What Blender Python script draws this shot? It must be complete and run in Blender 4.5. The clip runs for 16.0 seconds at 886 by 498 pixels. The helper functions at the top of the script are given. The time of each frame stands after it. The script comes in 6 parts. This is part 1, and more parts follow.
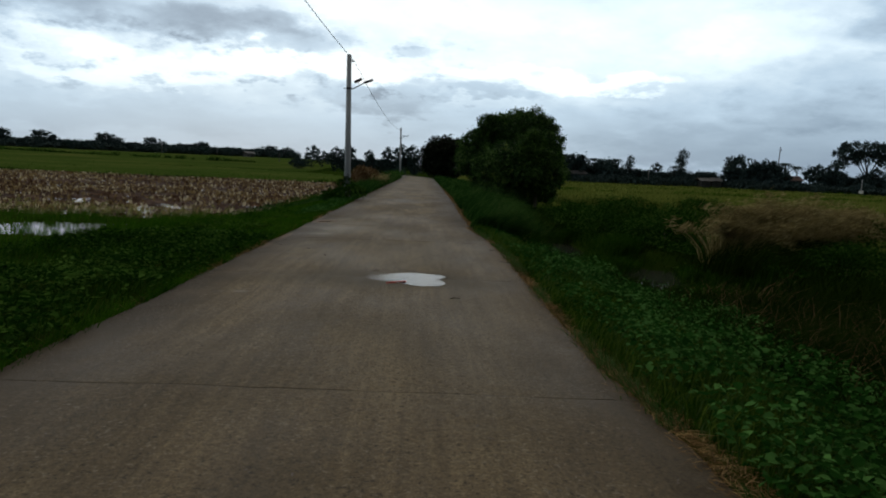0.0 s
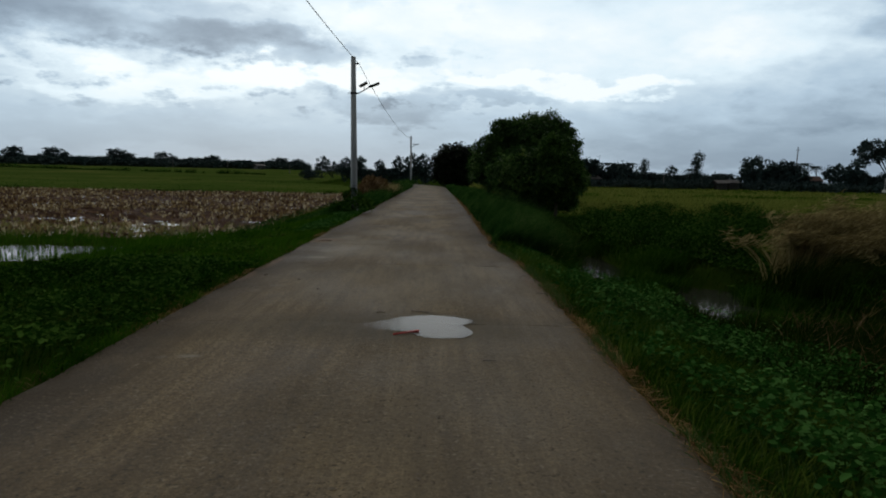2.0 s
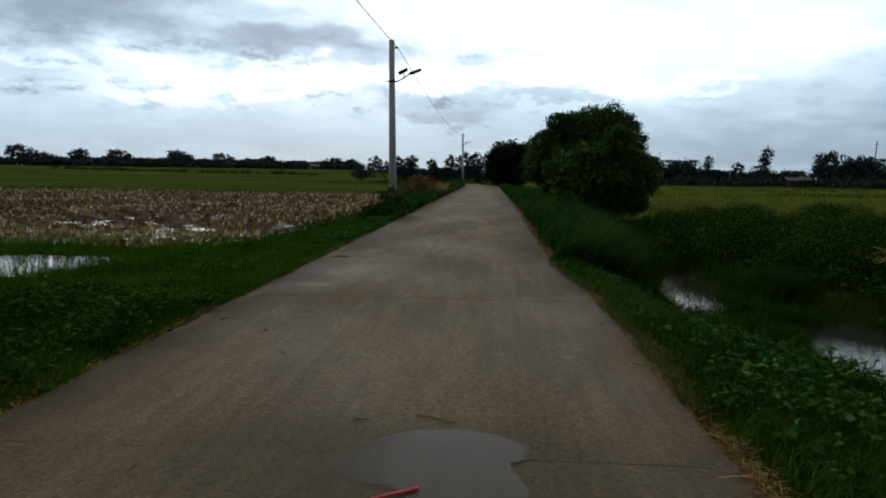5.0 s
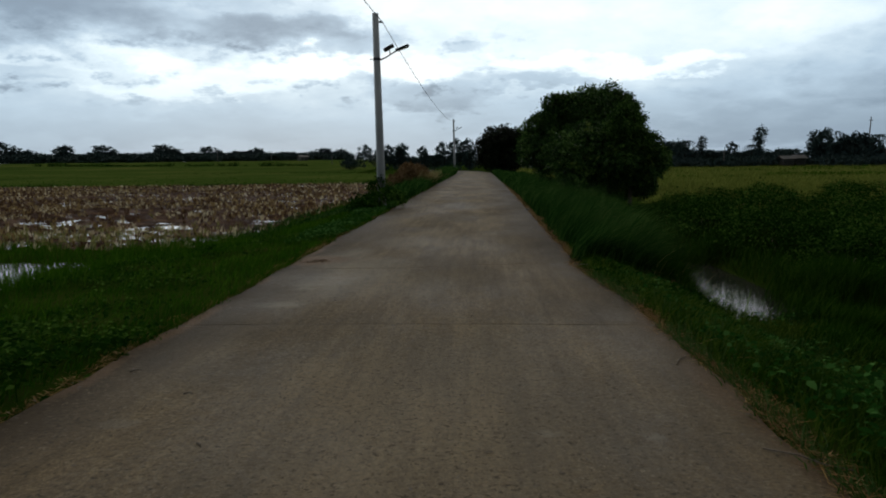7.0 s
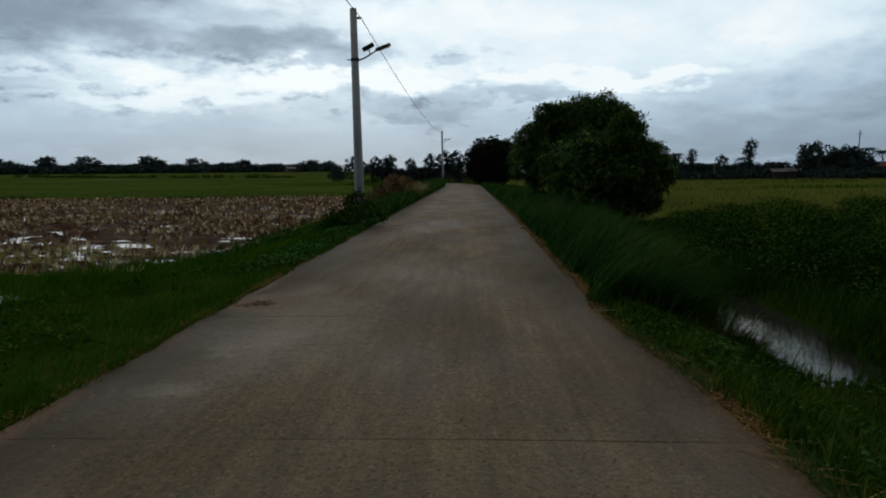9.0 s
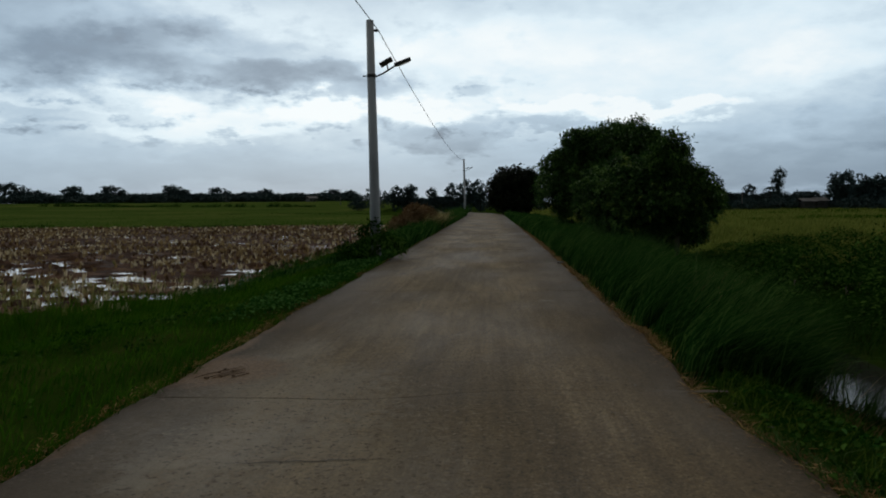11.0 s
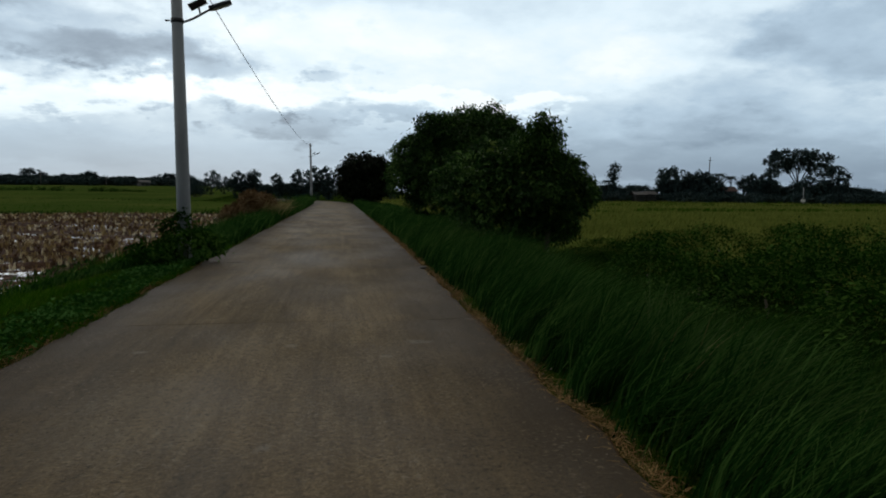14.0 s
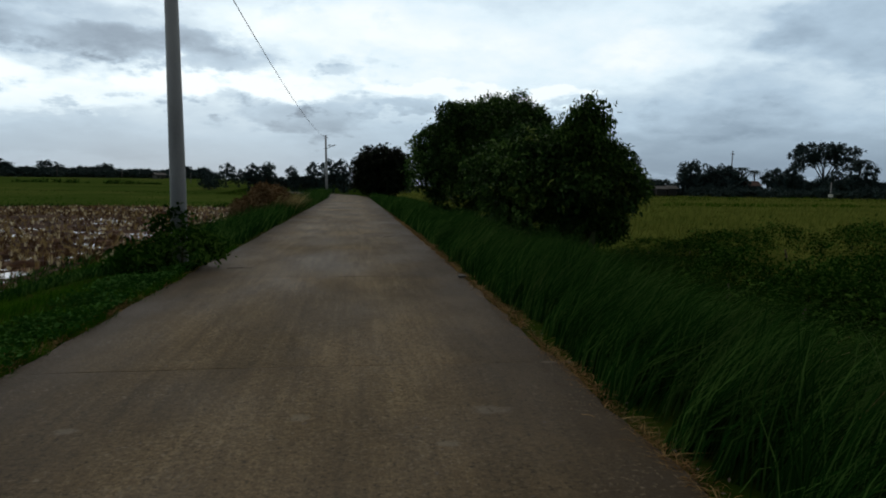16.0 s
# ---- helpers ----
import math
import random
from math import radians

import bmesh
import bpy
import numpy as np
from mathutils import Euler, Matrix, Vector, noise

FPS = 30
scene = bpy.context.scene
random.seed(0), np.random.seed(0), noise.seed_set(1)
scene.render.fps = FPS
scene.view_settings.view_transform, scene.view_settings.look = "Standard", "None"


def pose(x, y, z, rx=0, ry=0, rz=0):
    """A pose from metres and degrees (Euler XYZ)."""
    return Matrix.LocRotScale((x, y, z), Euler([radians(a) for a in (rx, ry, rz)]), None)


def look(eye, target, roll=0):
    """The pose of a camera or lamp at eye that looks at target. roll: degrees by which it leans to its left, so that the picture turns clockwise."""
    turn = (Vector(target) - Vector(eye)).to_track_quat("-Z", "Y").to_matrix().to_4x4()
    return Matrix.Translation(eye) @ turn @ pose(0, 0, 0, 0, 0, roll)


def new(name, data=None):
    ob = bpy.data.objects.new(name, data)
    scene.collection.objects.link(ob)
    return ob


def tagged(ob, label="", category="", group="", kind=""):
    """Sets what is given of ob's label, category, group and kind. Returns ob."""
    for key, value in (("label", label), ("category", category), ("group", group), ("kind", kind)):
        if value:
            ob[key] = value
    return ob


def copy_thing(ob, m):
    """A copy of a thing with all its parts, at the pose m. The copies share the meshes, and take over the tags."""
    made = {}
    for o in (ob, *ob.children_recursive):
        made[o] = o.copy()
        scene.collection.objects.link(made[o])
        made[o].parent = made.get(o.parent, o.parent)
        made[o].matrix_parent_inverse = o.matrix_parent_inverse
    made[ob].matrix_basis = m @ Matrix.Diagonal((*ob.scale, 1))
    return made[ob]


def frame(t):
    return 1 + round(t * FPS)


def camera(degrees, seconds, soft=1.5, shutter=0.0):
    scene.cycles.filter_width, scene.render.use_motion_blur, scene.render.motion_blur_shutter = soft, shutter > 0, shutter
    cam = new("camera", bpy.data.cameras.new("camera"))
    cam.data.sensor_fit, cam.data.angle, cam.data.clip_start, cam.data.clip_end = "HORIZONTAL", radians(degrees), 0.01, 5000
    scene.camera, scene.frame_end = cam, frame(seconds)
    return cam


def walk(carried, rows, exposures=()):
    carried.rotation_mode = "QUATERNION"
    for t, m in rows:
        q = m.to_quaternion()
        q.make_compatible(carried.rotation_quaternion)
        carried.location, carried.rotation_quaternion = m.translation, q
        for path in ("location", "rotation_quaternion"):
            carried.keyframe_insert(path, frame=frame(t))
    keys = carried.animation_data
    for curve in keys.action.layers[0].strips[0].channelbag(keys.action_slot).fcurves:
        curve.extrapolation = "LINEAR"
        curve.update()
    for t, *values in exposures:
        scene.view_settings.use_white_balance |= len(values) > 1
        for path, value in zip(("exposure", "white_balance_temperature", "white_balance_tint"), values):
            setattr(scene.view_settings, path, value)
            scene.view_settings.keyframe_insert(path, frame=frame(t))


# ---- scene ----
# ---------------------------------------------------------------- camera
cam = camera(65.7, 16.0, soft=1.9)
PATH = [
    (0, (0.368, 0.277, 1.519), (0.434, 2.262, 1.286), 2.4),
    (0.5, (0.354, 0.882, 1.528), (0.53, 2.857, 1.269), 1.2),
    (1, (0.343, 1.437, 1.54), (0.378, 3.428, 1.35), 1.9),
    (1.5, (0.316, 1.992, 1.529), (0.397, 3.97, 1.244), 1.2),
    (2, (0.315, 2.592, 1.536), (0.344, 4.581, 1.325), 1.1),
    (2.5, (0.324, 3.166, 1.536), (0.319, 5.153, 1.304), 0.4),
    (3, (0.348, 3.72, 1.502), (0.355, 5.71, 1.31), 0.9),
    (3.5, (0.396, 4.294, 1.49), (0.396, 6.286, 1.317), 1.6),
    (4, (0.464, 4.883, 1.518), (0.507, 6.867, 1.267), 0.4),
    (4.5, (0.504, 5.48, 1.517), (0.386, 7.462, 1.275), 3.0),
    (4.7, (0.505, 5.727, 1.522), (0.373, 7.71, 1.293), 0.8),
    (6.8, (0.288, 7.988, 1.446), (0.177, 9.976, 1.254), 0.8),
    (7, (0.277, 8.238, 1.466), (0.17, 10.219, 1.215), -0.8),
    (7.5, (0.291, 8.84, 1.461), (0.122, 10.818, 1.218), 0.3),
    (8, (0.318, 9.419, 1.465), (0.18, 11.405, 1.277), 0.4),
    (8.2, (0.315, 9.679, 1.474), (0.261, 11.666, 1.255), -0.4),
    (10.3, (0.065, 12.038, 1.444), (-0.051, 14.026, 1.264), -1.1),
    (10.5, (0.049, 12.241, 1.429), (-0.056, 14.235, 1.312), -1.3),
    (11, (0.055, 12.801, 1.422), (-0.079, 14.792, 1.291), -0.6),
    (11.5, (0.041, 13.381, 1.422), (0.026, 15.372, 1.226), -1.3),
    (12, (0.062, 13.941, 1.427), (0.079, 15.933, 1.255), -0.6),
    (12.5, (0.068, 14.573, 1.432), (0.218, 16.556, 1.224), -1.2),
    (13, (0.089, 15.181, 1.442), (0.192, 17.171, 1.266), -0.2),
    (13.5, (0.116, 15.749, 1.432), (0.353, 17.729, 1.281), -0.7),
    (14, (0.139, 16.325, 1.434), (0.441, 18.295, 1.269), 0.4),
    (14.5, (0.13, 16.856, 1.444), (0.455, 18.825, 1.313), 0.0),
    (15, (0.086, 17.391, 1.425), (0.388, 19.361, 1.266), 1.0),
    (15.5, (0.027, 17.962, 1.417), (0.274, 19.944, 1.308), 1.5),
    (16, (0.027, 18.573, 1.424), (0.288, 20.548, 1.24), 0.6),
]
# the clip's camera brightens and darkens its picture a little on the way
EXPOSURES = [(0, 0.22), (0.5, 0.1), (1.0, 0.01), (1.5, 0.05), (2.5, 0.04), (3.5, 0.06), (4.0, 0.32), (4.5, 0.36), (7, 0.15), (7.5, 0.08), (8, -0.01), (10.5, -0.03), (11, -0.03), (12, 0.12), (12.5, 0.08), (13.5, -0.02), (14, 0.08), (15, 0.08), (15.5, 0.0), (16, 0.06)]
walk(cam, [(t, look(eye, target, roll)) for t, eye, target, roll in PATH], EXPOSURES)

# ---------------------------------------------------------------- world and light
SUN_AZ, SUN_EL = -14.0, 24.0


class Nodes:
    """Short hand for building a node tree."""

    def __init__(self, tree):
        self.tree = tree

    def add(self, kind):
        return self.tree.nodes.new(kind)

    def put(self, socket, value):
        if isinstance(value, bpy.types.NodeSocket):
            self.tree.links.new(value, socket)
        elif value is not None:
            socket.default_value = value

    def math(self, op, a, b=None, c=None, clamp=False):
        node = self.add("ShaderNodeMath")
        node.operation, node.use_clamp = op, clamp
        for socket, value in zip(node.inputs, (a, b, c)):
            self.put(socket, value)
        return node.outputs[0]

    def ramp(self, fac, stops, interpolation="LINEAR"):
        node = self.add("ShaderNodeValToRGB")
        node.color_ramp.interpolation = interpolation
        els = node.color_ramp.elements
        while len(els) < len(stops):
            els.new(0.5)
        for el, (pos, col) in zip(els, stops):
            el.position = pos
            el.color = (*col, 1) if isinstance(col, tuple) else (col, col, col, 1)
        self.put(node.inputs[0], fac)
        return node.outputs[0]

    def noise(self, vector, scale, detail=4.0, rough=0.55, out="Fac"):
        node = self.add("ShaderNodeTexNoise")
        self.put(node.inputs["Vector"], vector)
        node.inputs["Scale"].default_value = scale
        node.inputs["Detail"].default_value = detail
        node.inputs["Roughness"].default_value = rough
        return node.outputs[out]

    def mix(self, fac, a, b, blend="MIX"):
        node = self.add("ShaderNodeMix")
        node.data_type, node.blend_type = "RGBA", blend
        self.put(node.inputs[0], fac)
        for socket, value in ((node.inputs[6], a), (node.inputs[7], b)):
            self.put(socket, (*value, 1) if isinstance(value, tuple) else value)
        return node.outputs[2]

    def span(self, value, lo, hi, a=0.0, b=1.0, smooth=True):
        node = self.add("ShaderNodeMapRange")
        node.interpolation_type = "SMOOTHSTEP" if smooth else "LINEAR"
        for socket, v in zip(node.inputs, (value, lo, hi, a, b)):
            self.put(socket, v)
        return node.outputs[0]


def make_world():
    world = bpy.data.worlds.new("overcast_sky")
    scene.world = world
    world.use_nodes = True
    tree = world.node_tree
    tree.nodes.clear()
    n = Nodes(tree)
    way = n.add("ShaderNodeTexCoord").outputs["Generated"]
    xyz = n.add("ShaderNodeSeparateXYZ")
    n.put(xyz.inputs[0], way)
    x, y, z = xyz.outputs
    az = n.math("MULTIPLY", n.math("ARCTAN2", x, y), 57.2958)
    el = n.math("MULTIPLY", n.math("ARCSINE", z), 57.2958)
    # the cloud deck, seen in perspective: it crowds together towards the horizon
    high = n.math("ADD", n.math("MAXIMUM", z, 0.0), 0.3)
    deck = n.add("ShaderNodeCombineXYZ")
    n.put(deck.inputs[0], n.math("DIVIDE", x, high))
    n.put(deck.inputs[1], n.math("DIVIDE", y, high))
    puffs = n.noise(deck.outputs[0], 2.1, 7.0, 0.56)
    broad = n.noise(deck.outputs[0], 0.7, 3.0, 0.5)
    rag = n.add("ShaderNodeSeparateXYZ")
    n.put(rag.inputs[0], n.noise(deck.outputs[0], 3.6, 6.0, 0.6, "Color"))
    az2 = n.math("ADD", az, n.math("MULTIPLY", n.math("SUBTRACT", rag.outputs[0], 0.5), 14.0))
    el2 = n.math("ADD", el, n.math("MULTIPLY", n.math("SUBTRACT", rag.outputs[1], 0.5), 6.0))
    # brightness of the plain cloud sheet by height above the horizon
    base = n.ramp(n.math("DIVIDE", el, 90.0), [(0.0, 0.46), (0.022, 0.51), (0.05, 0.64), (0.085, 0.86), (0.13, 0.9), (0.19, 0.7), (0.28, 0.6), (1.0, 0.56)])
    wisps = n.noise(deck.outputs[0], 5.2, 6.0, 0.58)
    change = n.math("ADD", n.math("MULTIPLY", n.math("SUBTRACT", puffs, 0.5), 0.45), n.math("MULTIPLY", n.math("SUBTRACT", broad, 0.5), 0.4))
    change = n.math("ADD", change, n.math("MULTIPLY", n.math("SUBTRACT", wisps, 0.5), 0.36))
    value = n.math("ADD", base, n.math("MULTIPLY", change, n.span(el, 2.0, 7.0, 0.22, 0.9)))
    # the banks and gaps of this sky: azimuth, height, half widths in degrees, change of brightness
    for a0, e0, wa, we, amp in (
        (-36, 12.6, 15, 4.4, -0.3), (-24, 11.2, 14, 2.8, -0.26), (-14, 9.9, 9, 1.4, -0.24), (-34, 6.6, 7, 0.8, -0.12), (-27, 7.4, 3, 0.6, -0.14),
        (-22, 6.6, 11, 1.5, 0.2), (-11, 7.6, 8, 1.2, 0.26), (-24, 2.9, 14, 1.5, -0.04),
        (-4, 5.4, 6, 1.5, -0.2), (-1, 9.3, 3.2, 0.8, -0.2), (5.5, 6.2, 5.5, 0.7, -0.2),
        (6, 7.9, 6, 0.7, 0.16), (14, 7.3, 6, 0.8, 0.26), (9, 4.0, 14, 2.0, -0.06),
        (25, 6.0, 11, 3.0, -0.07), (33, 6.4, 11, 3.0, -0.1), (42, 11.0, 11, 3.4, -0.26), (25, 11.0, 6, 1.5, 0.08), (29, 5.0, 7, 1.3, -0.05), (30, 11.5, 7, 2.2, -0.12),
        (30, 2.2, 17, 2.2, -0.13), (3, 12.5, 12, 2, 0.08),
    ):
        da = n.math("DIVIDE", n.math("SUBTRACT", az2, a0), wa)
        de = n.math("DIVIDE", n.math("SUBTRACT", el2, e0), we)
        far = n.math("ADD", n.math("MULTIPLY", da, da), n.math("MULTIPLY", de, de))
        value = n.math("ADD", value, n.span(far, 0.25, 1.35, amp, 0.0))
    # small dark puffs drifting below the sheet
    scud = n.noise(deck.outputs[0], 7.5, 4.0, 0.6)
    value = n.math("SUBTRACT", value, n.math("MULTIPLY", n.span(scud, 0.53, 0.7, 0.0, 0.26), n.math("MULTIPLY", n.span(el, 4.0, 5.5), n.math("MULTIPLY", n.span(el, 8.0, 11.0, 1.0, 0.35), n.span(az, 0.0, 10.0, 1.0, 0.2)))))
    colour = n.ramp(value, [(0.0, (0.16, 0.19, 0.24)), (0.35, (0.24, 0.325, 0.42)), (0.6, (0.455, 0.59, 0.715)), (0.85, (0.76, 0.9, 0.985)), (1.0, (0.93, 1.0, 1.03))])
    dull = n.ramp(value, [(0.0, (0.2, 0.19, 0.165)), (0.5, (0.47, 0.45, 0.395)), (1.0, (0.9, 0.87, 0.79))])
    colour = n.mix(n.span(el, 17.0, 32.0), colour, dull)
    # the cloud sheet glows on the side of the hidden sun and dulls away from it
    facing = n.add("ShaderNodeVectorMath")
    facing.operation = "DOT_PRODUCT"
    n.put(facing.inputs[0], way)
    facing.inputs[1].default_value = (math.sin(radians(SUN_AZ)), math.cos(radians(SUN_AZ)), 0)
    glow = n.span(facing.outputs["Value"], -0.7, 0.72, 0.22, 1.0)
    dimmed = n.add("ShaderNodeVectorMath")
    dimmed.operation = "SCALE"
    n.put(dimmed.inputs[0], colour)
    n.put(dimmed.inputs["Scale"], glow)
    colour = dimmed.outputs[0]
    sky = n.add("ShaderNodeTexSky")
    sky.sky_type = "NISHITA"
    sky.sun_disc = False
    sky.sun_elevation, sky.sun_rotation = radians(SUN_EL), radians(SUN_AZ)
    clear = n.add("ShaderNodeVectorMath")
    clear.operation = "SCALE"
    n.put(clear.inputs[0], sky.outputs[0])
    clear.inputs["Scale"].default_value = 0.05
    back = n.add("ShaderNodeBackground")
    n.put(back.inputs[0], n.mix(0.93, clear.outputs[0], colour))
    back.inputs[1].default_value = 1.0
    out = n.add("ShaderNodeOutputWorld")
    n.put(out.inputs[0], back.outputs[0])


make_world()
sun = new("sun", bpy.data.lights.new("sun", "SUN"))
sun.data.energy, sun.data.angle, sun.data.color = 0.5, radians(75), (1.0, 0.96, 0.9)
sun_way = Vector((math.sin(radians(SUN_AZ)) * math.cos(radians(SUN_EL)), math.cos(radians(SUN_AZ)) * math.cos(radians(SUN_EL)), math.sin(radians(SUN_EL))))
sun.matrix_world = look(sun_way * 50, (0, 0, 0))
scene.view_settings.exposure = 0.0

# ---------------------------------------------------------------- materials


def material(name, colours, rough=0.8, scale=3.0, fine=40.0, bump=0.3, island=0.0, object_random=0.0, coord="Object", stretch=(1, 1, 1), metal=0.0, translucent=0.0, specular=0.5, far=0.02):
    """A surface with colour varying at two scales, a little per piece, and fine relief."""
    m = bpy.data.materials.new(name)
    m.use_nodes = True
    n = Nodes(m.node_tree)
    bsdf = m.node_tree.nodes["Principled BSDF"]
    vec = n.add("ShaderNodeTexCoord").outputs[coord]
    mapping = n.add("ShaderNodeMapping")
    n.put(mapping.inputs[0], vec)
    mapping.inputs["Scale"].default_value = stretch
    vec = mapping.outputs[0]
    big = n.noise(vec, scale, 5.0, 0.6)
    small = n.noise(vec, fine, 4.0, 0.6)
    fac = n.math("ADD", n.math("MULTIPLY", big, 0.7), n.math("MULTIPLY", small, 0.3))
    fac = n.span(fac, 0.32, 0.68, smooth=False)
    if island:
        rnd = n.add("ShaderNodeNewGeometry").outputs["Random Per Island"]
        fac = n.math("ADD", n.math("MULTIPLY", fac, 1 - island), n.math("MULTIPLY", rnd, island))
    if object_random:
        rnd = n.add("ShaderNodeObjectInfo").outputs["Random"]
        fac = n.math("ADD", n.math("MULTIPLY", fac, 1 - object_random), n.math("MULTIPLY", rnd, object_random))
    steps = [(i / (len(colours) - 1), c) for i, c in enumerate(colours)]
    col = n.ramp(fac, steps)
    n.put(bsdf.inputs["Base Color"], col)
    n.put(bsdf.inputs["Roughness"], n.span(small, 0.2, 0.8, max(rough - 0.12, 0.02), min(rough + 0.12, 1), smooth=False))
    bsdf.inputs["Metallic"].default_value = metal
    bsdf.inputs["Specular IOR Level"].default_value = specular
    if bump:
        b = n.add("ShaderNodeBump")
        b.inputs["Strength"].default_value = bump
        b.inputs["Distance"].default_value = far
        n.put(b.inputs["Height"], small)
        n.put(bsdf.inputs["Normal"], b.outputs[0])
    if translucent:
        out = m.node_tree.nodes["Material Output"]
        tr = n.add("ShaderNodeBsdfTranslucent")
        n.put(tr.inputs[0], col)
        mx = n.add("ShaderNodeMixShader")
        mx.inputs[0].default_value = translucent
        n.put(mx.inputs[1], bsdf.outputs[0])
        n.put(mx.inputs[2], tr.outputs[0])
        n.put(out.inputs[0], mx.outputs[0])
    return m


def water_material(name, tint, ripple):
    m = bpy.data.materials.new(name)
    m.use_nodes = True
    n = Nodes(m.node_tree)
    bsdf = m.node_tree.nodes["Principled BSDF"]
    bsdf.inputs["Base Color"].default_value = (*tint, 1)
    bsdf.inputs["Roughness"].default_value = 0.06
    bsdf.inputs["IOR"].default_value = 1.33
    vec = n.add("ShaderNodeTexCoord").outputs["Object"]
    mp = n.add("ShaderNodeMapping")
    n.put(mp.inputs[0], vec)
    mp.inputs["Scale"].default_value = (1, 2.5, 1)
    b = n.add("ShaderNodeBump")
    b.inputs["Strength"].default_value = ripple
    b.inputs["Distance"].default_value = 0.02
    n.put(b.inputs["Height"], n.noise(mp.outputs[0], 6.0, 3.0, 0.5))
    n.put(bsdf.inputs["Normal"], b.outputs[0])
    return m


SMEARS = [(0.1, 12.2, 1.6, 2.2, 0.3), (0.7, 6.6, 1.3, 2.4, 0.22), (-1.75, 16.2, 0.55, 1.5, 0.35), (-1.6, 17.5, 0.9, 1.2, 0.5), (-1.9, 19.2, 0.4, 0.8, 0.4), (-0.9, 16.4, 0.9, 1.0, 0.3), (-1.5, 18.2, 0.7, 0.6, 0.3), (-2.0, 13.2, 0.4, 1.0, 0.25), (-1.2, 20.8, 0.5, 0.9, 0.2), (-1.7, 8.2, 0.1, 0.05, 0.9), (-1.92, 8.17, 0.06, 0.03, 0.7), (-1.62, 17.3, 0.08, 0.14, 0.6), (-1.65, 16.9, 0.18, 0.12, 0.5), (-1.85, 15.2, 0.28, 0.16, 0.7), (-1.8, 16.1, 0.14, 0.12, 0.7),
          (-1.72, 17.55, 0.12, 0.1, 0.5), (-2.3, 14.0, 0.16, 0.2, 0.45), (-1.8, 16.35, 0.2, 0.13, 0.5), (0.9, 22.75, 0.13, 0.08, 0.65), (-0.3, 22.7, 0.06, 0.07, 0.5), (-1.6, 22.6, 0.07, 0.05, 0.5),
          (0.63, 11.8, 0.07, 0.05, 0.45), (1.2, 11.75, 0.06, 0.06, 0.5), (-1.8, 11.9, 0.13, 0.08, 0.5), (1.6, 14.7, 0.2, 0.3, 0.35), (-2.05, 18.95, 0.28, 0.22, 0.55), (0.55, 22.2, 0.07, 0.04, 0.5)]
DIRT_SPOTS = [(-2.50, 14.28, 0.16, 0.8, 0.8), (-2.28, 18.52, 0.6, 0.55, 1.0), (-2.5, 19.6, 0.14, 0.5, 0.8), (1.88, 14.2, 0.2, 0.9, 0.5), (1.88, 11.6, 0.12, 0.7, 0.4), (1.8, 12.6, 0.14, 0.7, 0.5), (-2.55, 14.8, 0.2, 0.6, 0.7), (-2.55, 12.8, 0.2, 0.6, 0.7), (-2.55, 16.7, 0.18, 0.4, 0.7), (-2.55, 20.6, 0.16, 0.5, 0.6)]


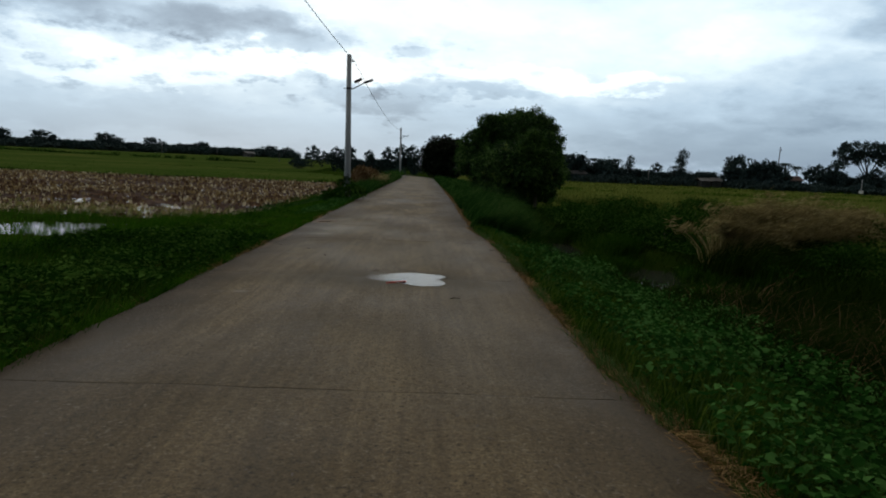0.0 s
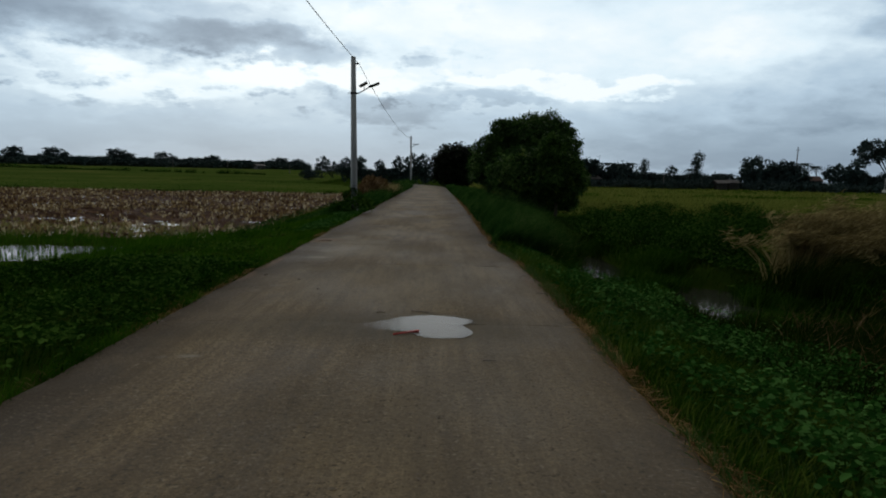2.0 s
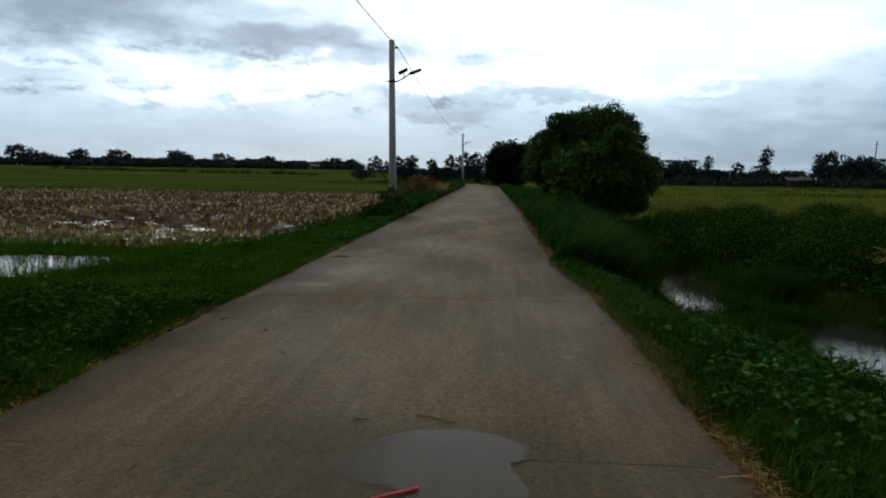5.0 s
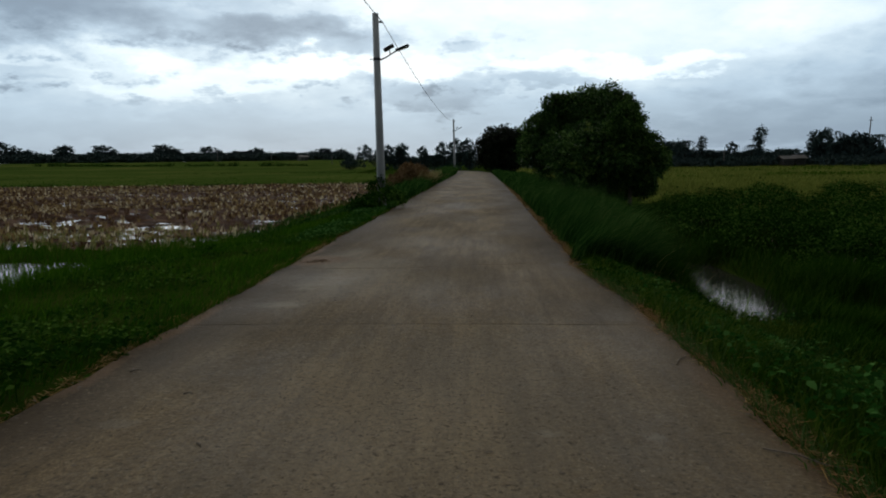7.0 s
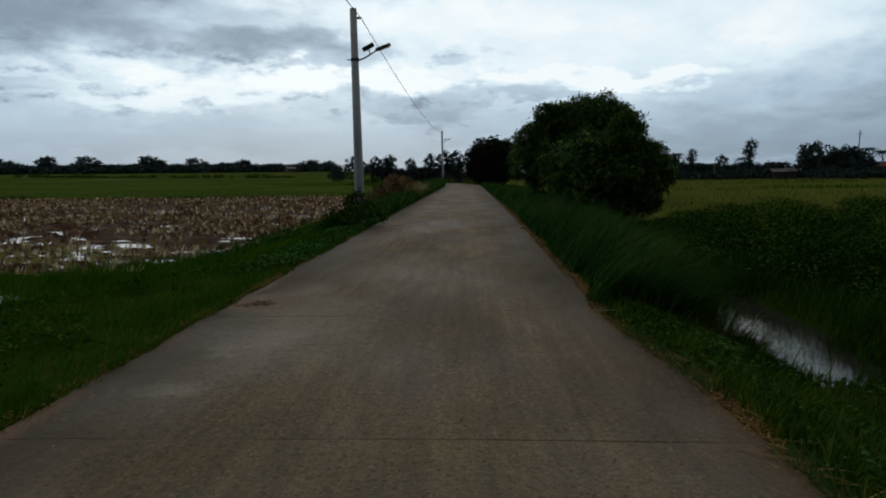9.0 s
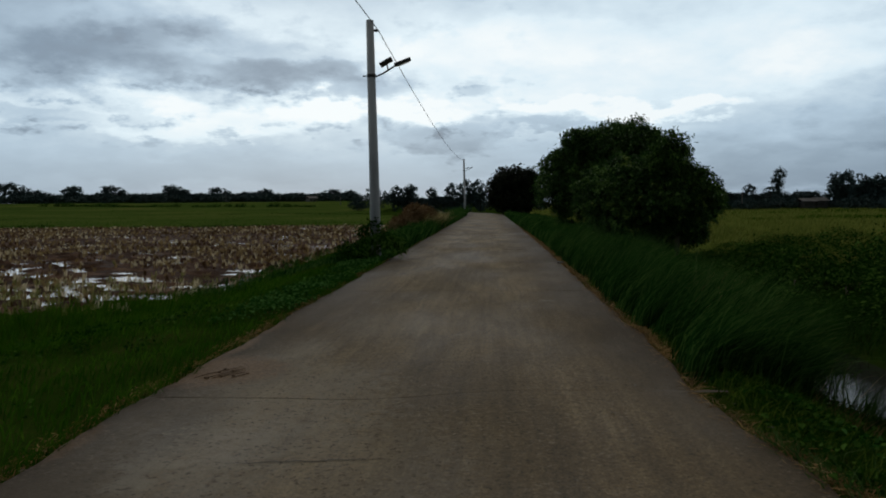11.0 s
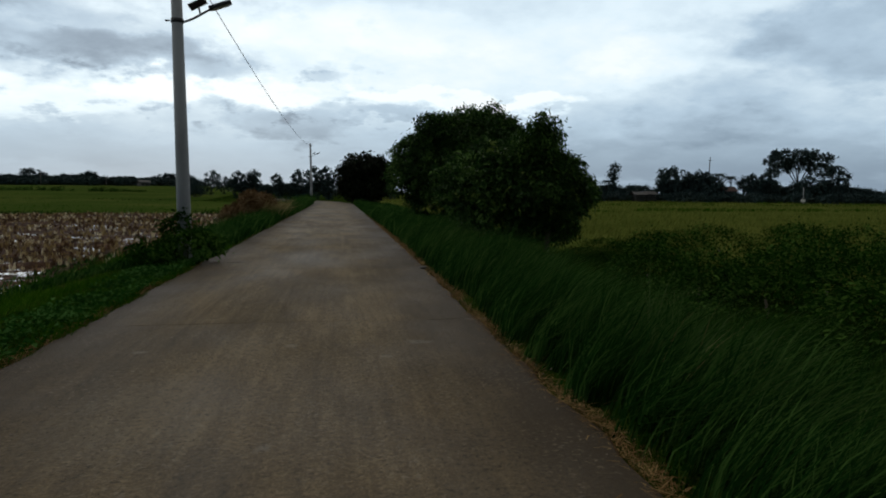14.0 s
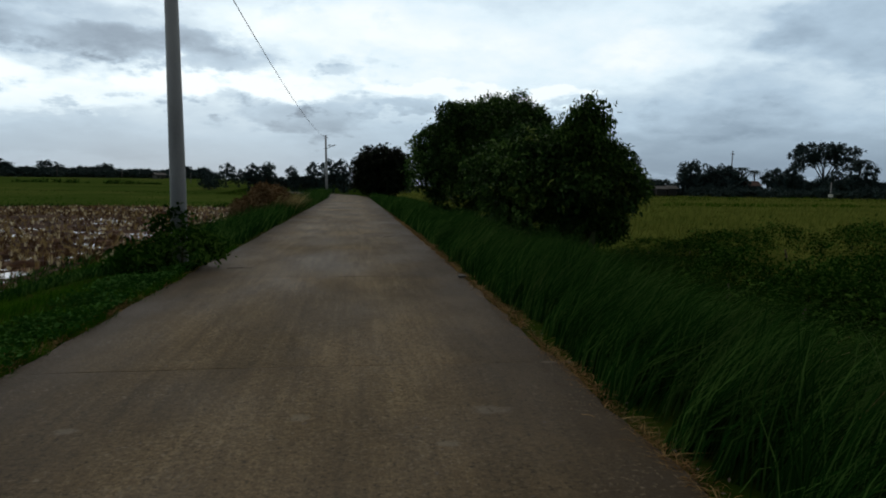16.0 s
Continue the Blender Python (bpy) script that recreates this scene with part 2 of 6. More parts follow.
def concrete_material():
    """Old brushed concrete: grit, lengthwise brush lines, damp stains and pale worn patches."""
    m = bpy.data.materials.new("road_concrete")
    m.use_nodes = True
    n = Nodes(m.node_tree)
    bsdf = m.node_tree.nodes["Principled BSDF"]
    vec = n.add("ShaderNodeNewGeometry").outputs["Position"]

    def stretched(sx, sy):
        mp = n.add("ShaderNodeMapping")
        n.put(mp.inputs[0], vec)
        mp.inputs["Scale"].default_value = (sx, sy, 1)
        return mp.outputs[0]

    blotch = n.noise(stretched(1, 0.5), 0.55, 5.0, 0.6)
    stain = n.noise(stretched(1, 0.35), 1.7, 6.0, 0.65)
    lines = n.noise(stretched(11, 0.8), 1.0, 4.0, 0.7)
    lines2 = n.noise(stretched(34, 26), 1.0, 4.0, 0.75)
    grit = n.noise(stretched(1.0, 0.8), 36.0, 4.0, 0.8)
    pebble = n.add("ShaderNodeTexVoronoi")
    n.put(pebble.inputs["Vector"], vec)
    pebble.inputs["Scale"].default_value = 38.0
    fac = n.math("ADD", n.math("MULTIPLY", blotch, 0.4), n.math("MULTIPLY", stain, 0.3))
    fac = n.math("ADD", fac, n.math("MULTIPLY", lines, 0.12))
    fac = n.math("ADD", fac, n.math("MULTIPLY", n.math("ADD", lines2, grit), 0.36))
    col = n.ramp(n.span(fac, 0.58, 0.96, smooth=False), [(0, (0.068, 0.047, 0.023)), (0.45, (0.118, 0.085, 0.044)), (0.75, (0.155, 0.116, 0.063)), (1, (0.216, 0.17, 0.104))])
    grain = n.span(n.noise(stretched(1.0, 0.9), 48.0, 3.0, 0.85), 0.36, 0.64, 0.66, 1.34, smooth=False)
    speck = n.span(n.noise(vec, 19.0, 5.0, 0.85), 0.36, 0.66, 0.82, 1.2, smooth=False)
    brush = n.span(n.noise(stretched(9, 0.4), 1.0, 5.0, 0.7), 0.36, 0.64, 0.8, 1.18, smooth=False)
    damp = n.span(n.noise(stretched(1, 0.4), 0.8, 4.0, 0.55), 0.38, 0.62, 0.76, 1.18)
    tone = n.math("MULTIPLY", n.math("MULTIPLY", grain, speck), n.math("MULTIPLY", brush, damp))
    grey = n.add("ShaderNodeCombineColor")
    for k in range(3):
        n.put(grey.inputs[k], tone)
    col = n.mix(1.0, col, grey.outputs[0], "MULTIPLY")
    chips = n.span(pebble.outputs["Distance"], 0.05, 0.2, 1.0, 0.0)
    chips = n.math("MULTIPLY", chips, n.span(n.noise(vec, 9.0), 0.5, 0.7))
    col = n.mix(n.math("MULTIPLY", chips, 0.75), col, (0.3, 0.265, 0.21))
    col = n.mix(n.span(n.noise(stretched(1, 0.6), 2.6, 5.0, 0.7), 0.66, 0.78, 0.0, 0.4), col, (0.27, 0.24, 0.2))
    rnd = n.add("ShaderNodeObjectInfo").outputs["Random"]
    col = n.mix(n.math("MULTIPLY", rnd, 0.2), col, (0.06, 0.048, 0.038))
    xyz = n.add("ShaderNodeSeparateXYZ")
    n.put(xyz.inputs[0], vec)
    ragged = n.math("MULTIPLY", n.math("SUBTRACT", n.noise(vec, 9.0, 7.0, 0.78), 0.5), 4.2)
    # dried cement smears and worn pale places
    for cx, cy, rx, ry, amount in SMEARS:
        dx = n.math("DIVIDE", n.math("SUBTRACT", xyz.outputs[0], cx), rx)
        dy = n.math("DIVIDE", n.math("SUBTRACT", xyz.outputs[1], cy), ry)
        far = n.math("ADD", n.math("ADD", n.math("MULTIPLY", dx, dx), n.math("MULTIPLY", dy, dy)), ragged)
        col = n.mix(n.span(far, 0.0, 1.7, amount * 0.85, 0.0), col, (0.21, 0.185, 0.145))
    # washed-in dirt along both edges
    drift = n.math("MULTIPLY", n.math("SUBTRACT", n.noise(stretched(1, 0.6), 1.6, 5.0, 0.6), 0.5), 1.0)
    clean = n.span(xyz.outputs[1], 14.0, 20.0, 0.6, 0.0)
    right = n.span(n.math("SUBTRACT", n.math("ADD", xyz.outputs[0], drift), clean), 0.4, 1.75, 0.0, 0.92)
    left = n.span(n.math("SUBTRACT", drift, xyz.outputs[0]), 1.45, 2.5, 0.0, 0.9)
    col = n.mix(n.math("MAXIMUM", left, right), col, (0.046, 0.034, 0.021))
    # pale bare aggregate and dark grit, in fields
    flecks = n.math("MULTIPLY", n.span(n.noise(vec, 27.0, 3.0, 0.7), 0.55, 0.7), n.span(n.noise(stretched(1, 0.7), 1.3, 4.0, 0.65), 0.36, 0.6))
    col = n.mix(n.math("MULTIPLY", flecks, 0.52), col, (0.25, 0.205, 0.145))
    pits = n.span(n.noise(vec, 33.0, 3.0, 0.6), 0.34, 0.42, 0.75, 0.0)
    col = n.mix(pits, col, (0.035, 0.027, 0.016))
    # damp ground round the puddle
    dx = n.math("DIVIDE", n.math("SUBTRACT", xyz.outputs[0], 0.0), 2.0)
    dy = n.math("DIVIDE", n.math("SUBTRACT", xyz.outputs[1], 9.45), 0.75)
    far = n.math("ADD", n.math("ADD", n.math("MULTIPLY", dx, dx), n.math("MULTIPLY", dy, dy)), n.math("MULTIPLY", ragged, 0.3))
    col = n.mix(n.span(far, 0.1, 1.5, 0.42, 0.0), col, (0.052, 0.046, 0.03))
    # red dirt in broken edges
    dirt = n.ramp(n.span(grit, 0.3, 0.7, smooth=False), [(0, (0.06, 0.036, 0.02)), (0.5, (0.125, 0.078, 0.043)), (1, (0.21, 0.145, 0.088))])
    for cx, cy, rx, ry, amount in DIRT_SPOTS:
        dx = n.math("DIVIDE", n.math("SUBTRACT", xyz.outputs[0], cx), rx)
        dy = n.math("DIVIDE", n.math("SUBTRACT", xyz.outputs[1], cy), ry)
        far = n.math("ADD", n.math("ADD", n.math("MULTIPLY", dx, dx), n.math("MULTIPLY", dy, dy)), n.math("MULTIPLY", ragged, 0.7))
        col = n.mix(n.span(far, 0.3, 1.4, amount * 0.9, 0.0), col, dirt)
    n.put(bsdf.inputs["Base Color"], col)
    n.put(bsdf.inputs["Roughness"], n.span(blotch, 0.35, 0.65, 0.62, 0.9, smooth=False))
    bsdf.inputs["Specular IOR Level"].default_value = 0.12
    b = n.add("ShaderNodeBump")
    b.inputs["Strength"].default_value = 0.55
    b.inputs["Distance"].default_value = 0.018
    n.put(b.inputs["Height"], n.math("ADD", n.math("ADD", n.math("MULTIPLY", grit, 0.5), n.math("MULTIPLY", lines2, 0.8)), n.math("MULTIPLY", chips, 0.2)))
    n.put(bsdf.inputs["Normal"], b.outputs[0])
    return m


CONCRETE = concrete_material()
SOIL = material("verge_soil", [(0.014, 0.024, 0.004), (0.02, 0.042, 0.005), (0.04, 0.05, 0.012)], 0.95, 1.2, 25, 0.6, specular=0.0)
MUD = material("paddy_mud", [(0.014, 0.006, 0.003), (0.042, 0.018, 0.008), (0.17, 0.1, 0.055)], 0.7, 1.3, 6, 1.0, far=0.1, specular=0.025, stretch=(0.5, 1.3, 1))
PADDY_GREEN = material("paddy_green", [(0.028, 0.054, 0.011), (0.054, 0.086, 0.017), (0.105, 0.112, 0.032)], 0.9, 0.045, 3, 0.8, far=0.2, specular=0.0)
RICE_GROUND = material("rice_field", [(0.055, 0.08, 0.014), (0.088, 0.108, 0.022), (0.135, 0.145, 0.035)], 0.9, 0.09, 3, 0.8, far=0.2, specular=0.0)
WATER = water_material("ditch_water", (0.03, 0.032, 0.028), 0.14)
FIELD_WATER = water_material("field_water", (0.05, 0.045, 0.035), 0.22)


def puddle_material():
    """Rainwater that thins out towards its shore into damp concrete."""
    m = water_material("puddle_water", (0.08, 0.077, 0.07), 0.05)
    n = Nodes(m.node_tree)
    bsdf = m.node_tree.nodes["Principled BSDF"]
    vec = n.add("ShaderNodeNewGeometry").outputs["Position"]
    xyz = n.add("ShaderNodeSeparateXYZ")
    n.put(xyz.inputs[0], vec)
    best = None
    for cx, cy, rx, ry in PUDDLE_LOBES:
        dx = n.math("DIVIDE", n.math("SUBTRACT", xyz.outputs[0], cx), rx)
        dy = n.math("DIVIDE", n.math("SUBTRACT", xyz.outputs[1], cy), ry)
        far = n.math("ADD", n.math("MULTIPLY", dx, dx), n.math("MULTIPLY", dy, dy))
        best = far if best is None else n.math("MINIMUM", best, far)
    best = n.math("ADD", best, n.math("MULTIPLY", n.math("SUBTRACT", n.noise(vec, 7.0, 4.0, 0.6), 0.5), 0.8))
    bsdf.inputs["Specular IOR Level"].default_value = 0.08
    n.put(bsdf.inputs["Roughness"], n.span(best, 0.3, 1.0, 0.1, 0.25))
    # the water is a film at its rim and runs out over the worn concrete on one side
    film = n.math("MULTIPLY", n.span(best, 0.7, 1.1, 1.0, 0.25), n.span(n.math("ADD", xyz.outputs[0], n.math("MULTIPLY", n.noise(vec, 4.0, 4.0, 0.6), 0.25)), -0.3, 0.3, 0.05, 0.8))
    n.put(bsdf.inputs["Alpha"], film)
    m.surface_render_method = "BLENDED"
    return m


PUDDLE_LOBES = ((0.3, 9.72, 0.46, 0.3), (0.42, 9.25, 0.32, 0.36), (0.0, 9.5, 0.42, 0.27), (0.3, 9.5, 0.36, 0.44))
PUDDLE = puddle_material()
GRASS = material("grass_blades", [(0.007, 0.029, 0.0014), (0.026, 0.082, 0.004), (0.08, 0.165, 0.014)], 0.6, 1.0, 8, 0, island=0.38, translucent=0.4, specular=0.0)
TALL_GRASS = material("tall_grass", [(0.005, 0.02, 0.002), (0.018, 0.056, 0.005), (0.08, 0.15, 0.022)], 0.6, 0.6, 8, 0, island=0.55, translucent=0.25, specular=0.0)
# a darkened TALL_GRASS: the shade of deep hollows is put into its colour
SHADED_GRASS = material("shaded_grass", [(0.003, 0.009, 0.001), (0.01, 0.024, 0.003), (0.04, 0.06, 0.012)], 0.6, 0.5, 8, 0, island=0.55, translucent=0.2, specular=0.0)
LONG_GRASS = material("long_grass_blades", [(0.004, 0.018, 0.003), (0.012, 0.046, 0.008), (0.11, 0.21, 0.05)], 0.6, 0.6, 8, 0, island=0.6, translucent=0.4, specular=0.0)
LIGHT_GRASS = material("light_grass", [(0.015, 0.045, 0.008), (0.045, 0.095, 0.022), (0.11, 0.165, 0.06)], 0.6, 0.6, 8, 0, island=0.6, translucent=0.4, specular=0.0)
BANK_GRASS = material("bank_grass", [(0.006, 0.024, 0.002), (0.028, 0.068, 0.006), (0.13, 0.18, 0.03)], 0.6, 0.6, 8, 0, island=0.55, translucent=0.4, specular=0.0)
STRAW = material("dry_straw", [(0.06, 0.034, 0.014), (0.12, 0.075, 0.034), (0.24, 0.17, 0.085)], 0.9, 2, 20, 0, island=0.7, translucent=0.3, specular=0.15)
MATTED = material("matted_straw", [(0.07, 0.04, 0.016), (0.21, 0.125, 0.05), (0.48, 0.34, 0.16)], 0.9, 2.0, 20, 0, island=0.7, specular=0.0)
BRUSH = material("dry_brush", [(0.06, 0.032, 0.014), (0.17, 0.105, 0.05), (0.36, 0.26, 0.145)], 0.85, 1.5, 20, 0, island=0.7, specular=0.05)
REED = material("dry_reeds", [(0.06, 0.046, 0.015), (0.23, 0.182, 0.074), (0.54, 0.46, 0.23)], 0.8, 1, 20, 0, island=0.7, translucent=0.45, specular=0.15)
STUBBLE = material("rice_stubble", [(0.13, 0.085, 0.034), (0.25, 0.18, 0.08), (0.45, 0.35, 0.17)], 0.8, 0.5, 4, 0, island=0.4, translucent=0.5, specular=0.0)
BROWN_STUBBLE = material("rotting_stubble", [(0.03, 0.014, 0.006), (0.065, 0.034, 0.015), (0.12, 0.072, 0.032)], 0.8, 0.5, 4, 0, island=0.4, translucent=0.4, specular=0.0)
PALE_STUBBLE = material("bleached_stubble", [(0.45, 0.38, 0.22), (0.6, 0.52, 0.34), (0.75, 0.68, 0.48)], 0.8, 0.5, 4, 0, island=0.4, translucent=0.5, specular=0.0)
GREEN_STUBBLE = material("sprouting_stubble", [(0.07, 0.08, 0.018), (0.18, 0.19, 0.055), (0.45, 0.43, 0.19)], 0.8, 0.2, 2, 0, island=0.5, translucent=0.45, specular=0.0)
RICE = material("rice_blades", [(0.07, 0.1, 0.018), (0.115, 0.14, 0.028), (0.19, 0.2, 0.05)], 0.7, 0.2, 5, 0, island=0.5, translucent=0.4, specular=0.0)
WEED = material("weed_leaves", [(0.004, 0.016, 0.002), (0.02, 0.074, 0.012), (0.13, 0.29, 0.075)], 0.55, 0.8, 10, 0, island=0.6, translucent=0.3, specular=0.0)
# shrub colour; on the left verge it doubles as a shaded WEED
SHRUB = material("shrub_and_shaded_weed_leaves", [(0.003, 0.013, 0.0013), (0.012, 0.042, 0.005), (0.14, 0.27, 0.05)], 0.55, 0.8, 10, 0, island=0.42, translucent=0.25, specular=0.0)
MANGO = material("mango_leaves", [(0.002, 0.008, 0.001), (0.022, 0.064, 0.012), (0.19, 0.33, 0.08)], 0.5, 0.9, 10, 0, island=0.4, translucent=0.2, specular=0.1)
PALE_LEAF = material("pale_tree_leaves", [(0.03, 0.055, 0.008), (0.1, 0.16, 0.03), (0.28, 0.36, 0.1)], 0.55, 0.6, 10, 0, island=0.6, translucent=0.2, specular=0.05)
LEAFY = material("feathery_leaves", [(0.004, 0.016, 0.002), (0.022, 0.058, 0.009), (0.16, 0.28, 0.06)], 0.55, 1.1, 10, 0, island=0.55, translucent=0.25, specular=0.05)
DARK_LEAF = material("dark_foliage", [(0.003, 0.007, 0.003), (0.006, 0.012, 0.004), (0.014, 0.026, 0.008)], 0.7, 0.3, 4, 0, island=0.6, specular=0.15)
# aerial haze over the far trees is put into these pale bluish colours
HAZED_LEAF = material("hazed_foliage", [(0.02, 0.04, 0.042), (0.038, 0.066, 0.066), (0.062, 0.098, 0.09)], 0.8, 0.3, 4, 0, island=0.5, object_random=0.2, specular=0.15)
BARK = material("bark", [(0.05, 0.04, 0.03), (0.1, 0.08, 0.06), (0.15, 0.125, 0.1)], 0.9, 4, 30, 0.7, stretch=(1, 1, 0.25))
FAR_BARK = material("dark_bark", [(0.005, 0.005, 0.0045), (0.011, 0.01, 0.009)], 0.9, 4, 30, 0.5)
FAR_POLE = material("weathered_concrete", [(0.1, 0.1, 0.1), (0.16, 0.16, 0.155)], 0.9, 2, 30, 0.3)
POLE = material("spun_concrete", [(0.25, 0.265, 0.285), (0.34, 0.36, 0.385), (0.41, 0.43, 0.45)], 0.8, 2, 60, 0.3, stretch=(1, 1, 0.3))
JOINT_DIRT = material("joint_dirt", [(0.042, 0.033, 0.021), (0.075, 0.059, 0.039), (0.11, 0.088, 0.06)], 0.95, 5, 40, 0.6)
CRACK = material("crack_dirt", [(0.02, 0.016, 0.011), (0.045, 0.036, 0.026)], 0.9, 9, 60, 0)
DARK_STEEL = material("dark_steel", [(0.03, 0.03, 0.035), (0.06, 0.06, 0.065)], 0.5, 6, 60, 0.1, metal=0.5)
PANEL_GLASS = material("solar_cells", [(0.006, 0.008, 0.02), (0.012, 0.015, 0.035)], 0.15, 6, 60, 0)
LAMP_GLASS = material("lamp_lens", [(0.5, 0.5, 0.46), (0.6, 0.6, 0.56)], 0.3, 6, 60, 0)
CABLE = material("black_cable", [(0.02, 0.02, 0.022), (0.04, 0.04, 0.043)], 0.6, 6, 60, 0)
RED_PLASTIC = material("red_plastic", [(0.5, 0.03, 0.03), (0.62, 0.06, 0.05)], 0.4, 20, 90, 0)
TIN = material("weathered_tin", [(0.045, 0.045, 0.05), (0.08, 0.08, 0.085), (0.07, 0.055, 0.05)], 0.8, 0.6, 8, 0.2)
WALL_PAINT = material("house_wall", [(0.06, 0.06, 0.06), (0.11, 0.105, 0.1)], 0.9, 0.8, 9, 0.2)
RED_ROOF = material("red_roof", [(0.085, 0.045, 0.04), (0.13, 0.075, 0.065)], 0.7, 0.8, 9, 0.2)
WHITE_PAINT = material("white_paint", [(0.65, 0.65, 0.63), (0.8, 0.8, 0.78)], 0.7, 2, 20, 0.1)
DARK_OPENING = material("dark_opening", [(0.012, 0.012, 0.012), (0.025, 0.025, 0.025)], 0.6, 2, 20, 0)
DIRT = material("red_dirt", [(0.075, 0.045, 0.025), (0.13, 0.085, 0.05), (0.2, 0.14, 0.09)], 0.95, 6, 50, 0.8)

# ---------------------------------------------------------------- building helpers
RNG = np.random.default_rng(7)
LEFT, RIGHT = -2.55, 1.87  # edges of the concrete
FIELD_Z, RICE_Z, DITCH_Z = -0.95, -0.5, -0.9


def np_mesh(name, verts, faces, mats, slots=None, smooth=False):
    """A mesh from arrays; all faces have the same number of corners."""
    verts, faces = np.asarray(verts, np.float32), np.asarray(faces, np.int32)
    me = bpy.data.meshes.new(name)
    me.vertices.add(len(verts))
    me.vertices.foreach_set("co", verts.ravel())
    me.loops.add(faces.size)
    me.loops.foreach_set("vertex_index", faces.ravel())
    me.polygons.add(len(faces))
    me.polygons.foreach_set("loop_start", np.arange(len(faces), dtype=np.int32) * faces.shape[1])
    for m in mats:
        me.materials.append(m)
    if slots is not None:
        me.polygons.foreach_set("material_index", np.asarray(slots, np.int32))
    if smooth:
        me.polygons.foreach_set("use_smooth", np.ones(len(faces), bool))
    me.update(calc_edges=True)
    me.validate()
    return me


def part(name, shape, mat, parent, label=""):
    """Links a bmesh or a mesh as one object under a thing or a part."""
    if isinstance(shape, bmesh.types.BMesh):
        me = bpy.data.meshes.new(name)
        shape.normal_update()
        shape.to_mesh(me)
        shape.free()
        me.materials.append(mat)
    else:
        me = shape
    ob = new(name, me)
    ob.parent = parent
    return tagged(ob, label)


def thing(name, place, label, category, group="", kind="", turn=0.0):
    ob = new(name)
    ob.matrix_basis = pose(*place, 0, 0, turn)
    ob.empty_display_size = 0.2
    return tagged(ob, label, category, group, kind)


def bm_box(size, at=(0, 0, 0), bevel=0.0, turn=None):
    bm = bmesh.new()
    bmesh.ops.create_cube(bm, size=1.0)
    bmesh.ops.scale(bm, vec=size, verts=bm.verts)
    if bevel:
        bmesh.ops.bevel(bm, geom=list(bm.edges), offset=bevel, segments=2, affect="EDGES", profile=0.5)
    if turn is not None:
        bmesh.ops.transform(bm, matrix=turn, verts=bm.verts)
    bmesh.ops.translate(bm, vec=at, verts=bm.verts)
    return bm


def tube(points, radii, sides=8):
    """Arrays of a tapering tube along points, with closed ends."""
    points = [Vector(p) for p in points]
    verts, faces = [], []
    for i, p in enumerate(points):
        ahead = (points[min(i + 1, len(points) - 1)] - points[max(i - 1, 0)]).normalized()
        q = ahead.to_track_quat("Z", "Y")
        for k in range(sides):
            a = 2 * math.pi * k / sides
            verts.append(p + q @ Vector((math.cos(a), math.sin(a), 0)) * radii[i])
    for i in range(len(points) - 1):
        for k in range(sides):
            faces.append((i * sides + k, i * sides + (k + 1) % sides, (i + 1) * sides + (k + 1) % sides, (i + 1) * sides + k))
    return verts, faces


def bm_tube(points, radii, sides=8):
    verts, faces = tube(points, radii, sides)
    bm = bmesh.new()
    made = [bm.verts.new(v) for v in verts]
    for f in faces:
        bm.faces.new([made[i] for i in f])
    bm.faces.new(list(reversed(made[:sides])))
    bm.faces.new(made[-sides:])
    for f in bm.faces:
        f.smooth = len(f.verts) == 4
    return bm


def blades(x, y, z, height, width, lean, lean_way, curl=1.0, coarse=False, sink=0.28):
    """Arrays of tapering grass blades, three quads each (two if coarse), which bow over towards lean_way (radians from +x)."""
    n = len(x)
    face = RNG.uniform(0, 2 * math.pi, n)
    rows = []
    shape = ((0.0, 1.0), (0.6, 0.75), (1.0, 0.08)) if coarse else ((0.0, 1.0), (0.4, 0.85), (0.75, 0.55), (1.0, 0.08))
    for s, w in shape:
        off = lean * (s ** (1 + curl)) * height
        up = height * s * (1 - sink * np.clip(lean, 0, 1.6) * s)
        cx, cy, cz = x + np.cos(lean_way) * off, y + np.sin(lean_way) * off, z + up
        dx, dy = np.cos(face) * width * w / 2, np.sin(face) * width * w / 2
        rows += [np.stack([cx - dx, cy - dy, cz], -1), np.stack([cx + dx, cy + dy, cz], -1)]
    verts = np.stack(rows, 1).reshape(-1, 3)
    quad = np.array([[0, 1, 3, 2], [2, 3, 5, 4], [4, 5, 7, 6]])[:len(shape) - 1]
    faces = (np.arange(n)[:, None, None] * 2 * len(shape) + quad).reshape(-1, 4)
    return verts, faces


def leaves(centre, way, up, length, width, fold=0.25):
    """Arrays of folded pointed leaves, two quads each. way: along the leaf; up: roughly its upper side."""
    n = len(centre)
    way = way / np.linalg.norm(way, axis=1, keepdims=True)
    side = np.cross(way, up)
    side /= np.linalg.norm(side, axis=1, keepdims=True) + 1e-9
    top = np.cross(side, way)
    L, W = np.asarray(length).reshape(-1, 1), np.asarray(width).reshape(-1, 1)

    def at(l, w, h):
        return centre + way * L * l + side * W * w + top * W * h

    verts = np.stack([at(-0.5, 0, 0), at(-0.18, 0.5, fold), at(0.2, 0.38, fold * 0.8), at(0.5, 0, -0.15), at(0.2, -0.38, fold * 0.8), at(-0.18, -0.5, fold)], 1).reshape(-1, 3)
    quad = np.array([[0, 1, 2, 3], [0, 3, 4, 5]])
    faces = (np.arange(n)[:, None, None] * 6 + quad).reshape(-1, 4)
    return verts, faces


def joined(*pieces):
    verts, faces, base = [], [], 0
    for v, f in pieces:
        verts.append(v)
        faces.append(np.asarray(f) + base)
        base += len(v)
    return np.concatenate(verts), np.concatenate(faces)


